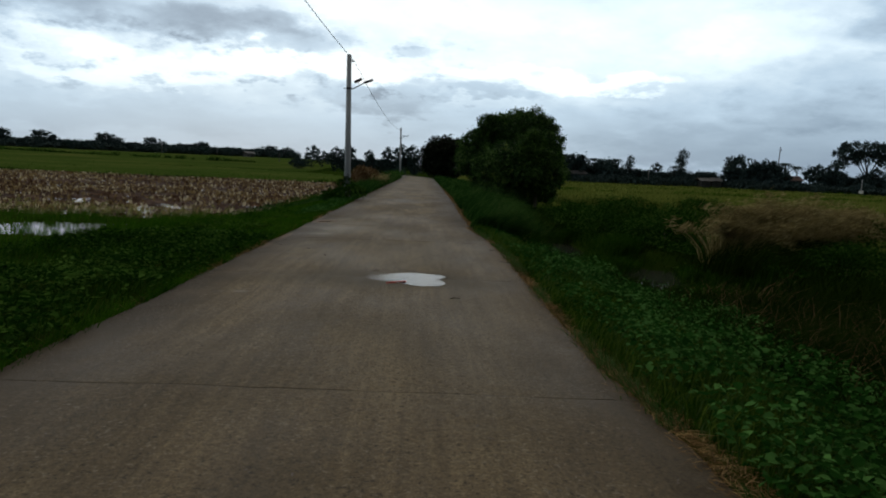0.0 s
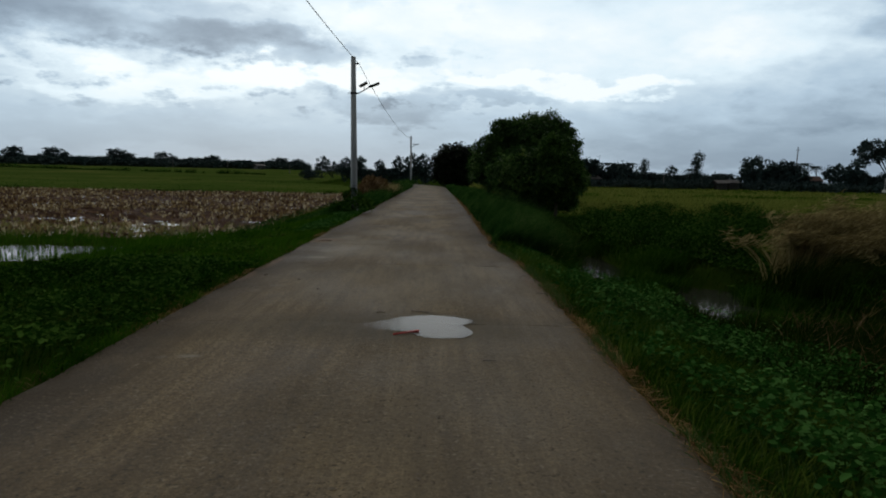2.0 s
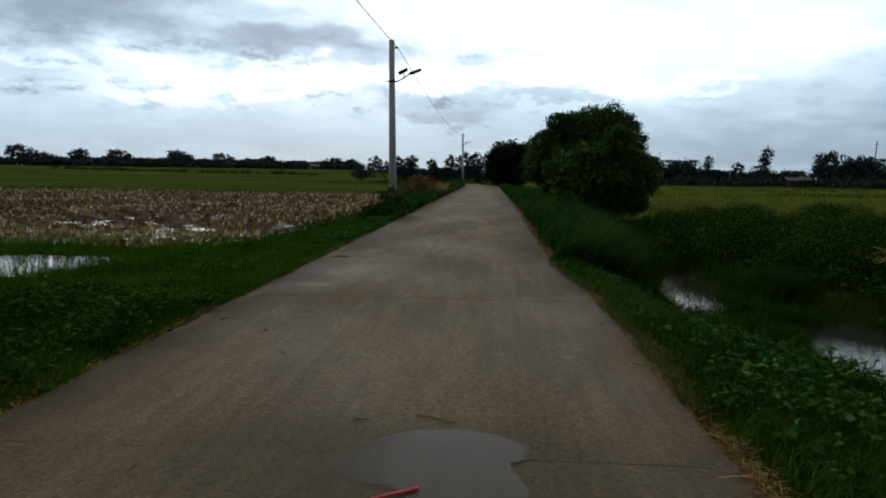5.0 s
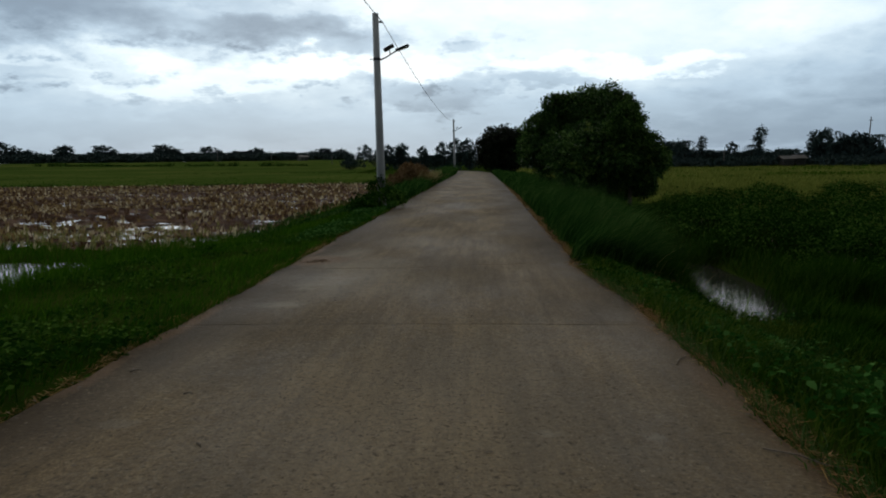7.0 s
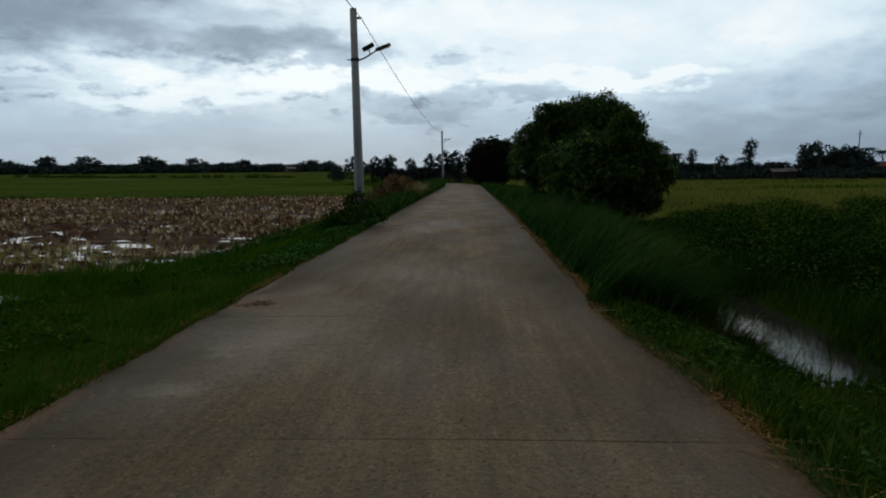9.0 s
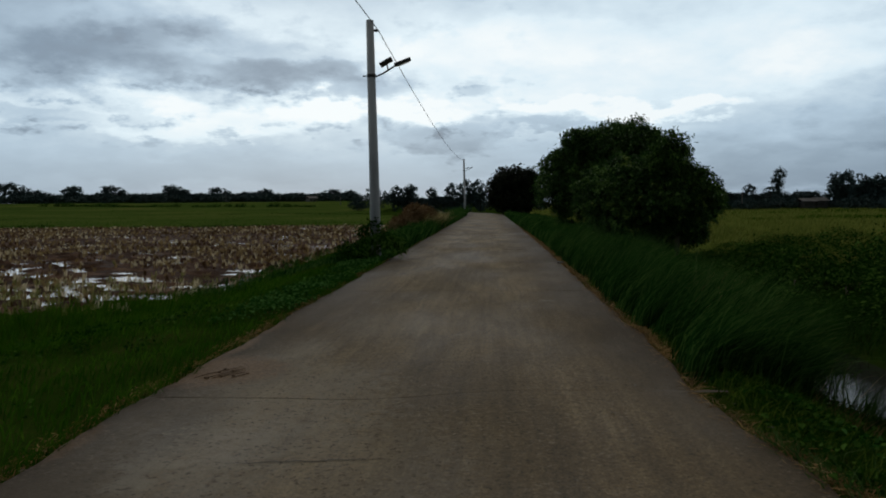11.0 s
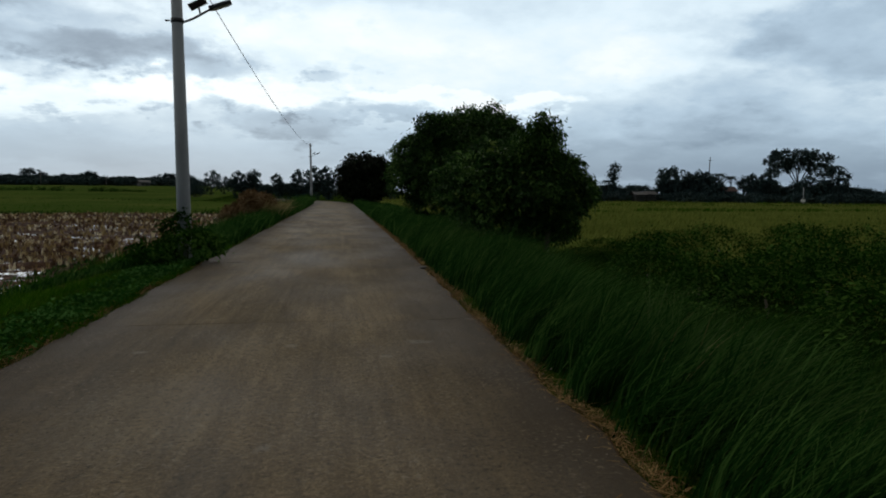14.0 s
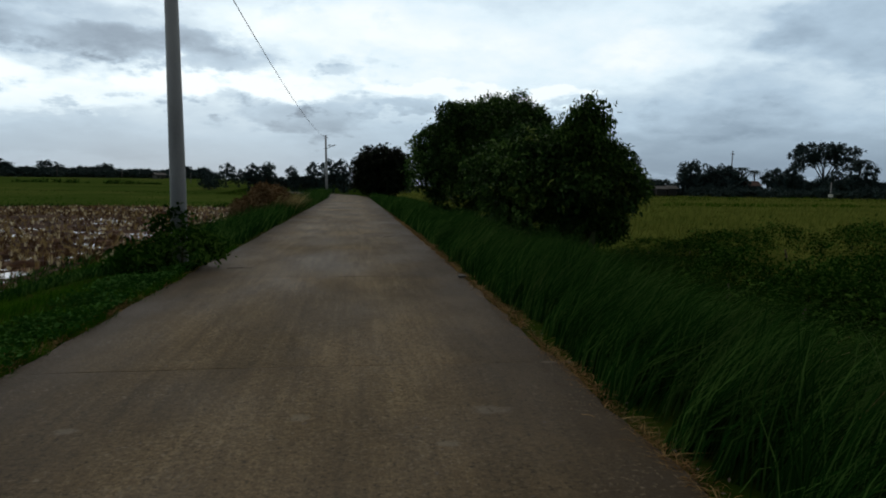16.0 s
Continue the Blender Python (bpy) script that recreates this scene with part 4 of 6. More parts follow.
# pale young leaf bunches that stand out of the dark crown
def young_leaves(tree, blobs, n, size, seed):
    rng = np.random.default_rng(seed)
    made = []
    for _ in range(n):
        b = blobs[rng.integers(len(blobs))]
        v = np.array([rng.normal() * 0.8, -abs(rng.normal()) - 0.4, rng.normal() * 0.6 + 0.1])
        v /= np.linalg.norm(v)
        c = np.array(b[:3]) + v * np.array(b[3:]) * 1.02
        k = int(rng.integers(7, 15))
        w = rng.normal(size=(k, 3)) * 0.6 + v + (0.3, 0, -0.5)
        s = size * rng.uniform(0.7, 1.3, k)
        made.append(leaves(c + rng.normal(size=(k, 3)) * size * 0.6, w, rng.normal(size=(k, 3)) * 0.4 + (0, 0, 1), s, s * 0.34))
    v, f = joined(*made)
    part("young_foliage", np_mesh("young_foliage", v, f, [PALE_LEAF]), PALE_LEAF, tree, "pale yellow-green young leaves")


young_leaves(near_mango, MANGO_LOBES, 40, 0.17, 31)


# ---------------------------------------------------------------- far trees, in kinds that are then copied


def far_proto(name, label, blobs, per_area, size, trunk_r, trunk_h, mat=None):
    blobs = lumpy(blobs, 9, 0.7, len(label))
    return build_tree(name, (0, 2400, 0), label, blobs, per_area, 7, size, mat or HAZED_LEAF, trunk_r, trunk_h, 3, "far tree line", spread=0.2, droop=0.2, fill=len(blobs), bark=FAR_BARK, thick=3)


def palm_proto():
    palm = thing("coconut_palm", (0, 2400, 0), "coconut palm with drooping fronds in the far tree line", "tree", "far tree line")
    part("trunk", bm_tube([(0, 0, -0.3), (0.15, 0, 3), (0.5, 0, 6.2)], [0.2, 0.15, 0.11], 8), FAR_BARK, palm)
    vs, fs = [], []
    for i in range(15):
        a, e = 2 * math.pi * i / 15 + 0.3 * (i % 3), 1.25 - 0.5 * (i % 3)
        for s in np.linspace(0.1, 1.0, 12):
            r = 2.5 * s
            c = np.array([[0.5 + math.cos(a) * r * math.cos(e * (1 - s)), math.sin(a) * r * math.cos(e * (1 - s)), 6.2 + math.sin(e) * r - 3.0 * s * s]])
            for side in (-1, 1):
                w = np.array([[-math.sin(a) * side + 0.5 * math.cos(a), math.cos(a) * side + 0.5 * math.sin(a), -0.6]])
                v, f = leaves(c + w * 0.25, w, np.array([[0, 0, 1.0]]), [0.7 * (1.15 - 0.7 * s)], [0.13])
                vs.append(v), fs.append(f)
    part("crown", np_mesh("crown", *joined(*zip(vs, fs)), [HAZED_LEAF]), HAZED_LEAF, palm)
    return palm


def build_far_trees():
    rnd = random.Random(11)
    round_tree = far_proto("field_tree", "round-crowned dark tree in the far tree line", [(0, 0, 3.2, 2.6, 2.4, 2.2), (1.2, 0, 4.3, 1.6, 1.6, 1.3), (-1.4, 0.3, 2.6, 1.7, 1.7, 1.6)], 1.3, 0.5, 0.16, 1.6)
    wide = far_proto("field_tree", "broad low dark tree in the far tree line", [(0, 0, 2.2, 3.6, 2.4, 1.9), (-2.2, 0, 1.7, 2.4, 2, 1.6), (2.4, 0, 1.9, 2.3, 2, 1.7), (0.6, 0, 3.4, 1.6, 1.5, 1.0)], 1.2, 0.5, 0.16, 1.2)
    bamboo = far_proto("bamboo_clump", "feathery bamboo clump in the far tree line", [(0, 0, 2.2, 1.4, 1.3, 2.2), (0.8, 0, 4.0, 0.9, 0.8, 1.5), (-0.8, 0, 3.6, 0.8, 0.8, 1.7), (1.5, 0, 2.6, 0.8, 0.8, 1.5)], 2.2, 0.42, 0.08, 2.0)
    tall = far_proto("poplar_tree", "tall narrow tree rising above the far tree line", [(0, 0, 4.5, 1.1, 1.0, 2.0), (0.4, 0, 7.6, 1.4, 1.2, 2.2), (-0.5, 0, 6.3, 1.1, 1.0, 1.8), (0, 0, 2.0, 1.5, 1.4, 1.4)], 2.0, 0.42, 0.14, 3.2)
    hedge = far_proto("hedge_bush", "low dark hedge bush along the far field edge", [(0, 0, 0.9, 3.0, 1.5, 1.1), (-2.4, 0, 0.7, 2.0, 1.4, 0.9), (2.4, 0, 0.8, 2.0, 1.3, 1.0)], 1.6, 0.42, 0.08, 0.5)
    palm = palm_proto()
    firsts = {}

    def place(proto, az, dist, size, wide_by=1.0):
        a = radians(az)
        base = float(land(np.array(math.sin(a) * dist), np.array(math.cos(a) * dist))) - 0.15
        m = Matrix.Translation((math.sin(a) * dist, math.cos(a) * dist, base)) @ Matrix.Rotation(rnd.uniform(0, 6.28), 4, "Z") @ Matrix.Diagonal((size * wide_by, size * wide_by, size, 1))
        if proto not in firsts:
            firsts[proto] = True
            proto.matrix_basis = Matrix.Translation(m.translation)
        else:
            copy_thing(proto, m)

    # left horizon
    az = -41.0
    while az < -10.5:
        place(rnd.choice((round_tree, wide, wide)), az, rnd.uniform(318, 345), rnd.uniform(0.55, 1.05), rnd.uniform(1.4, 2.2))
        for k in range(2):
            place(hedge, az + 0.4 * k, rnd.uniform(300, 330), rnd.uniform(1.0, 1.9), 1.3)
        az += rnd.uniform(0.5, 0.9)
    for az, s in ((-28.3, 1.5), (-30.8, 1.5), (-24.2, 1.55), (-21.0, 1.35), (-34.5, 1.7), (-38.5, 1.4), (-17.6, 1.2)):
        place(round_tree, az, 322, s * 0.85, 1.3)
    # centre left, nearer
    az = -10.0
    while az < 4.0:
        place(rnd.choice((bamboo, round_tree, wide)), az, rnd.uniform(165, 205), rnd.uniform(0.6, 0.85))
        az += rnd.uniform(0.7, 1.1)
    for az, s in ((-7.2, 0.95), (-5.8, 1.0), (-6.5, 0.9), (-2.6, 1.05), (-1.4, 1.15), (-0.6, 1.15), (-4.2, 0.9)):
        place(bamboo, az, 160, s)
    # behind the rice field
    az = 8.0
    while az < 44.0:
        place(rnd.choice((round_tree, wide, wide, hedge)), az, rnd.uniform(190, 215), rnd.uniform(0.65, 1.1), 1.25)
        place(hedge, az + 0.3, rnd.uniform(186, 190) if 20.5 < az < 24.5 else rnd.uniform(176, 184), rnd.uniform(0.85, 1.25))
        az += rnd.uniform(0.5, 0.85)
    for proto, az, s in ((wide, 11.0, 1.7), (wide, 12.6, 1.75), (wide, 14.9, 1.5), (palm, 15.6, 1.0), (palm, 14.1, 1.0), (bamboo, 18.7, 1.0), (tall, 20.7, 1.05), (palm, 20.3, 0.8), (round_tree, 24.6, 1.0), (wide, 25.4, 1.3), (round_tree, 26.6, 1.35), (palm, 28.0, 1.05), (palm, 28.9, 0.95), (round_tree, 30.2, 1.2), (bamboo, 31.4, 1.3), (round_tree, 25.0, 1.5), (wide, 27.3, 1.5), (bamboo, 33.6, 1.1), (bamboo, 35.3, 1.3), (palm, 35.0, 1.3), (round_tree, 34.6, 1.0), (tall, 16.8, 0.8)):
        place(proto, az, 190, s)


build_far_trees()

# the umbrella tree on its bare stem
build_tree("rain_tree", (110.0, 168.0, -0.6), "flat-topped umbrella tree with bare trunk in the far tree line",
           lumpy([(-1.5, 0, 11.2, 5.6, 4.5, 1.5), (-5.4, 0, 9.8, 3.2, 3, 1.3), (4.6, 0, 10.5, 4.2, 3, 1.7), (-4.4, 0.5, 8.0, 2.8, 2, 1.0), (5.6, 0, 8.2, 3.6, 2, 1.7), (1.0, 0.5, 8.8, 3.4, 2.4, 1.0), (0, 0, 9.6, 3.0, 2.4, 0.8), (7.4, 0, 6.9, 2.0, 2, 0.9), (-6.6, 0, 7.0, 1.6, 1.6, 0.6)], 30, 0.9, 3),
           1.4, 7, 0.7, HAZED_LEAF, 0.3, 4.8, 6, spread=0.3, droop=0.1, bark=FAR_BARK)

# ---------------------------------------------------------------- grass and weeds
WIND = 0.15  # radians from +x: the wind blows across the road


def scatter(n, x0, x1, y0, y1, near=1.0):
    """Random places, denser towards y0 as near grows."""
    u = RNG.random(n)
    y = y0 + (y1 - y0) * u ** near
    x = RNG.uniform(x0, x1, n) + bend(y)
    return x, y


def stuff(name, arrays, mat, label, category):
    return tagged(new(name, np_mesh(name, *arrays, [mat])), label, category, kind="stuff")


def patchy(x, y, scale, seed, cut):
    return wave(x * scale, y * scale, seed) + RNG.normal(size=len(x)) * 0.25 > cut


def meadow(x, y, height, width, lean, way_spread=1.2, curl=1.0, lift=0.0, way=WIND, coarse=False):
    n = len(x)
    h = height * RNG.uniform(0.55, 1.25, n)
    ways = way + RNG.normal(size=n) * way_spread
    return blades(x, y, land(x, y) - 0.01 + lift, h, width * RNG.uniform(0.6, 1.4, n), lean * RNG.uniform(0.4, 1.5, n), ways, curl, coarse)


# left verge: short lawn-like grass, longer towards the field
x, y = scatter(44000, -7.9, LEFT - 0.02, 1.0, 30, 1.15)
keep = (x < LEFT - 0.12 - 0.12 * wave(y * 3, y)) | (RNG.random(len(x)) < 0.25)
x, y = x[keep], y[keep]
clump = 0.5 + 0.5 * clods(x, y, 1.4, 6.0) + 0.3 * clods(x, y, 3.5, 7.0)
# the nearer stretch is shaded by colour: it takes the darker TALL_GRASS
shaded = y + RNG.normal(size=len(y)) * 1.2 < 12.0
for pick, mat, label in ((shaded, TALL_GRASS, "rank verge grass among leafy weeds, colour darkened for shade"), (~shaded, GRASS, "short bright green verge grass beside the paddy")):
    bx, by = x[pick], y[pick]
    stuff("verge_grass", meadow(bx, by, (0.13 + 0.10 * step(-bx, 4.6, 6.5) * (1 - step(by, 17, 22))) * (0.45 + 1.1 * np.clip(clump[pick], 0, 1)), 0.012, 0.6, coarse=True), mat, label, "grass")
x, y = scatter(22000, -8.2, LEFT - 0.05, 30, 100, 1.4)
keep = np.hypot(x - POLE_1[0], y - POLE_1[1]) > 0.3
x, y = x[keep], y[keep]
h = 0.2 + 0.55 * step(x - bend(y), -5.8, -3.4) * step(y, 33, 38) + 0.45 * step(y, 58, 75) * step(x - bend(y), -7.0, -5.0)
stuff("verge_grass", meadow(x, y, h, 0.03, 0.7, coarse=True), LONG_GRASS, "knee-high green grass along the road edge", "grass")

# right verge: mixed grass down to the ditch
x, y = scatter(46000, RIGHT + 0.02, 4.6, 0.5, 20.5, 1.15)
keep = x > RIGHT + 0.1 + 0.12 * wave(y * 2.3, y, 1.0)
x, y = pull(x[keep], y[keep]), y[keep]
stuff("verge_grass", meadow(x, y, 0.17 - 0.05 * step(x, 2.4, 3.2), 0.012, 0.7, coarse=True), BANK_GRASS, "mixed green grass on the bank above the ditch", "grass")

# tufts that hang over both edges of the slab
for edge, way, mat, label in ((LEFT - 0.03, 0.0, GRASS, "green tufts hanging over the slab edge"), (RIGHT + 0.04, 3.14, LIGHT_GRASS, "yellowing tufts hanging over the slab edge")):
    y = 1.5 + (33 if way == 0 else 17.5) * RNG.random(6500 if way == 0 else 4500) ** 1.1
    y = y[clods(y, y * 0 + edge, 1.1, 3.0) + 0.5 * clods(y, y * 0 + edge, 3.3, 5.0) > 0.05]
    x = (edge if way == 0 else right_edge(y) + 0.04) + RNG.normal(size=len(y)) * 0.05
    n = len(y)
    stuff("edge_tufts", blades(x, y, np.full(n, -0.04), RNG.uniform(0.06, 0.19, n), RNG.uniform(0.005, 0.011, n), RNG.uniform(0.2, 1.2, n), way + RNG.normal(size=n) * 1.0), mat, label, "grass")
# longer stems mixed into the right verge
x, y = scatter(9000, RIGHT + 0.15, 4.5, 1.5, 19.5, 1.0)
keep = clods(x, y, 1.2, 9.0) > -0.1
x, y = pull(x[keep], y[keep]), y[keep]
stuff("verge_grass", meadow(x, y, 0.2, 0.008, 0.7, coarse=True), LIGHT_GRASS, "thin yellow-green stems in the verge", "grass")

n = 6500
y = 9.0 + 22 * RNG.random(n)
x = LEFT - 0.05 + 0.08 * clods(y, y * 0, 0.9, 5.0) + RNG.normal(size=n) * 0.06
stuff("road_edge_straw", blades(x, y, np.full(n, -0.02), RNG.uniform(0.015, 0.035, n), RNG.uniform(0.004, 0.009, n), RNG.uniform(1.5, 3.5, n), RNG.uniform(0, 6.28, n), 0.1), MATTED, "matted brown straw beside the verge grass", "straw")

# the banks of the ditch
x, y = scatter(24000, 3.6, 9.5, 2.0, 26, 1.0)
d = x - ditch_x(y)
keep = (land(x, y) > DITCH_Z + 0.02) & ((d > 0.85 - 0.4 * step(y, 18, 19)) | ((y < 12.5) & (d < 0.2)))
x, y = x[keep], y[keep]
# the ditch's shade is painted by giving this grass the darker material
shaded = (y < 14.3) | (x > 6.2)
for pick, mat, label in ((shaded, SHADED_GRASS, "rank grass in the ditch, colour darkened for shade"), (~shaded, TALL_GRASS, "dark tall grass on the ditch banks")):
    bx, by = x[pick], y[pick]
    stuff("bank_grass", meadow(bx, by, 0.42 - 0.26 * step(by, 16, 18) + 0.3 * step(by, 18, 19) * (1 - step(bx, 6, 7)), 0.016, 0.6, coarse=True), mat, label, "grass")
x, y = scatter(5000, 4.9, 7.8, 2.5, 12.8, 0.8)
stuff("bank_grass", meadow(x, y, 0.42, 0.016, 0.5, lift=0.05, coarse=True), SHADED_GRASS, "rank grass growing out of the ditch, colour darkened for shade", "grass")
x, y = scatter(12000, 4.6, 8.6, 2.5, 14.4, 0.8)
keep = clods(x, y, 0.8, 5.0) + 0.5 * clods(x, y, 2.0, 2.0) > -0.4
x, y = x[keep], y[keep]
stuff("bank_grass", meadow(x, y, (0.3 + 0.15 * clods(x, y, 0.8, 5.0)) * (1 - 0.5 * step(y, 11.5, 13)), 0.013, 0.7, lift=0.03, coarse=True), SHADED_GRASS, "tangled grass in the bottom of the ditch, colour darkened for shade", "grass")
x, y = scatter(1500, 4.3, 8.6, 2.5, 14.0, 0.8)
keep = clods(x, y, 0.7, 9.0) > 0.1
x, y = x[keep], y[keep]
stuff("bank_grass", meadow(x, y, 0.6, 0.008, 1.1, lift=0.05, coarse=True), STRAW, "withered brown stems in the ditch", "grass")

x, y = scatter(7000, 3.3, 5.6, 11.5, 19.5, 1.0)
keep = land(x, y) > DITCH_Z + 0.03
x, y = x[keep], y[keep]
stuff("bank_grass", meadow(x, y, 0.17, 0.013, 0.7, coarse=True), BANK_GRASS, "short dark grass at the water's edge", "grass")

# long grass bowed by the wind on the right of the road, in tussocks that share their sweep
def tussocks(n, per, y0, y1, height, width, inset):
    x, y = scatter(n, RIGHT + inset, 4.7, y0, y1, 1.4)
    keep = (x < 2.85 + 0.2 * step(y, 19, 20) + 0.8 * step(y, 22.0, 25.0) + 0.15 * wave(y, y)) | (y > 24.5)
    keep &= x > RIGHT + inset + 0.02 + 0.1 * wave(y * 2, y)
    x, y = pull(x[keep], y[keep]), y[keep]
    n = len(x)
    h = height * (0.6 + 0.42 * step(x, 1.95, 2.8) * step(y, 18.3, 20.2) + 0.15 * clods(x, y, 0.8, 3.0)) * RNG.uniform(0.8, 1.2, n)
    h = h * (1 - 0.35 * step(y, 27, 33) * step(x, 2.6, 3.6))
    lean = RNG.uniform(0.5, 1.4, n)
    way = WIND + 0.5 * clods(x, y, 0.9, 6.0) + RNG.normal(size=n) * 0.4
    x, y, h, lean, way = (np.repeat(v, per) for v in (x, y, h, lean, way))
    k = len(x)
    x, y = x + RNG.normal(size=k) * 0.06, y + RNG.normal(size=k) * 0.06
    return blades(x, y, land(x, y) - 0.01, h * RNG.uniform(0.5, 1.12, k), width * RNG.uniform(0.6, 1.4, k), lean * RNG.uniform(0.55, 1.35, k), way + RNG.normal(size=k) * 0.17, 1.1, sink=0.46)


stuff("long_grass", tussocks(2600, 24, 18.5, 36, 1.12, 0.011, 0.1), LONG_GRASS, "long green grass bowed over by the wind", "grass")
stuff("long_grass", tussocks(900, 16, 19.3, 36, 1.2, 0.0075, 0.3), LIGHT_GRASS, "pale green grass stems swept over by the wind", "grass")
x, y = scatter(150, RIGHT + 0.4, 4.4, 20.5, 36, 1.5)
stuff("grass_stalks", meadow(x, y, 0.9, 0.005, 1.0, 0.3, 0.9), REED, "pale seed stalks in the long grass", "grass")
x, y = scatter(30000, RIGHT + 0.1, 6.0, 36, 100, 1.5)
stuff("long_grass", meadow(x, y, 0.6 + 0.15 * wave(x, y * 0.7), 0.03, 0.9, 0.5), LONG_GRASS, "long windblown grass below the trees", "grass")
x, y = scatter(6000, 5.0, 10.0, 23, 36, 1.0)
# the gaps between the shrubs are shaded by this grass's dark colour
stuff("long_grass", meadow(x, y, 0.4 - 0.15 * step(y, 29, 32), 0.02, 0.7, 0.8), SHADED_GRASS, "rank grass between the shrubs, colour darkened for shade", "grass")

# straw along both edges of the concrete
def straw_line(edge, n, y0, y1, out, spread):
    y = y0 + (y1 - y0) * RNG.random(n) ** 1.3
    x = edge + out * (np.abs(RNG.normal(size=n)) * spread) + bend(y) + 0.05 * wave(y * 3, y * 0)
    return x, y


for edge, out, n, spread, label in ((RIGHT, 1, 7000, 0.035, "dry yellow straw along the road edge"), (LEFT, -1, 3000, 0.03, "withered grass along the road edge")):
    x, y = straw_line(edge, n, 1.5, 60, out, spread)
    keep = patchy(x * 0 + edge, y, 1.3, edge, -0.35 if out > 0 else 0.05)
    x, y = pull(x[keep], y[keep]) if out > 0 else x[keep], y[keep]
    v = blades(x, y, np.full(len(x), -0.02), RNG.uniform(0.03, 0.085, len(x)), RNG.uniform(0.003, 0.007, len(x)), RNG.uniform(0.8, 2.6, len(x)), RNG.uniform(0, 6.28, len(x)), 0.3)
    stuff("road_edge_straw", v, STRAW, label, "straw")


# matted straw between the slab and the grass, with longer dry stems lying across it
n = 26000
y = 1.5 + 46 * RNG.random(n) ** 1.2
patch = clods(y, y * 0, 0.9, 2.0) + 0.6 * clods(y, y * 0, 2.7, 7.0)
x = right_edge(y) + 0.02 + 0.05 * patch + RNG.normal(size=n) * (0.045 + 0.03 * np.clip(patch, 0, 1))
keep = (patch + RNG.normal(size=n) * 0.3 > -0.5)
x, y = x[keep], y[keep]
n = len(x)
stuff("road_edge_straw", blades(x, y, np.full(n, -0.02) + 0.02 * RNG.random(n), RNG.uniform(0.015, 0.04, n), RNG.uniform(0.003, 0.008, n), RNG.uniform(1.5, 4.0, n), RNG.uniform(0, 6.28, n), 0.1), MATTED, "matted brown straw between slab and grass", "straw")
n = 420
y = 2.0 + 34 * RNG.random(n) ** 1.3
x = right_edge(y) + RNG.normal(size=n) * 0.09
stuff("road_edge_straw", blades(x, y, np.full(n, 0.005), RNG.uniform(0.03, 0.07, n), RNG.uniform(0.006, 0.011, n), RNG.uniform(2.5, 5.0, n), RNG.normal(-1.2, 0.7, n), 0.05), MATTED, "long dry stems lying over the slab edge", "straw")


# ---------------------------------------------------------------- broad-leaved weeds


def weed_patch(n, xs, ys, height, size, seed, cut=-0.2, near=1.0):
    x, y = scatter(n, xs[0], xs[1], ys[0], ys[1], near)
    keep = (clods(x, y, 1.1, seed) * 0.9 + clods(x, y, 2.6, seed + 3) * 0.6 + RNG.normal(size=len(x)) * 0.2 > cut) & (land(x, y) > DITCH_Z)
    # the patch thins out unevenly towards its rim
    rim = np.minimum(np.minimum(x - xs[0], xs[1] - x), np.minimum(y - ys[0], ys[1] - y)) + 0.2 * clods(x, y, 1.7, seed + 7)
    keep &= rim > 0.45 * RNG.random(len(x)) - 0.1
    x, y = x[keep], y[keep]
    n = len(x)
    mound = np.clip(0.5 + 0.6 * clods(x, y, 1.5, seed + 5), 0, 1)
    z = land(x, y) + height * (0.25 + 0.75 * mound) * RNG.uniform(0.35, 1.1, n)
    a = RNG.uniform(0, 6.28, n)
    way = np.stack([np.cos(a), np.sin(a), RNG.uniform(-0.5, 0.25, n)], -1)
    up = RNG.normal(size=(n, 3)) * 0.5 + (0, 0, 1)
    s = size * RNG.uniform(0.45, 1.5, n)
    return leaves(np.stack([x, y, z], -1), way, up, s, s * RNG.uniform(0.55, 0.85, n), 0.12)


stuff("creeping_weeds", weed_patch(34000, (2.0, 5.3), (1.0, 13.0), 0.42, 0.05, 1.0, -0.12, 1.3), WEED, "broad-leaved creeping weeds on the ditch bank", "weeds")
stuff("creeping_weeds", weed_patch(10500, (2.0, 4.8), (9.0, 17.6), 0.2, 0.045, 2.0, -0.1), WEED, "low leafy weeds among the verge grass", "weeds")
stuff("creeping_weeds", weed_patch(6500, (1.75, 3.3), (15.5, 20.2), 0.22, 0.042, 5.0, -0.4), SHRUB, "dark leafy weeds beside the ditch pool", "weeds")
# these weeds take the darker SHRUB colour in place of WEED, as painted shade
stuff("creeping_weeds", weed_patch(33000, (-6.3, LEFT + 0.1), (2.5, 14.2), 0.3, 0.058, 3.0, -0.25), SHRUB, "low leafy weeds on the grassy verge, darkened for shade", "weeds")
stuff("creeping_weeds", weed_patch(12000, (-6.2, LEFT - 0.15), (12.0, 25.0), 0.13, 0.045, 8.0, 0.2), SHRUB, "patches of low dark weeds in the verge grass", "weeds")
stuff("creeping_weeds", weed_patch(11000, (-3.5, LEFT + 0.0), (21.0, 31.0), 0.17, 0.05, 4.0, -0.2, 0.8), WEED, "bright leafy weeds along the concrete edge", "weeds")


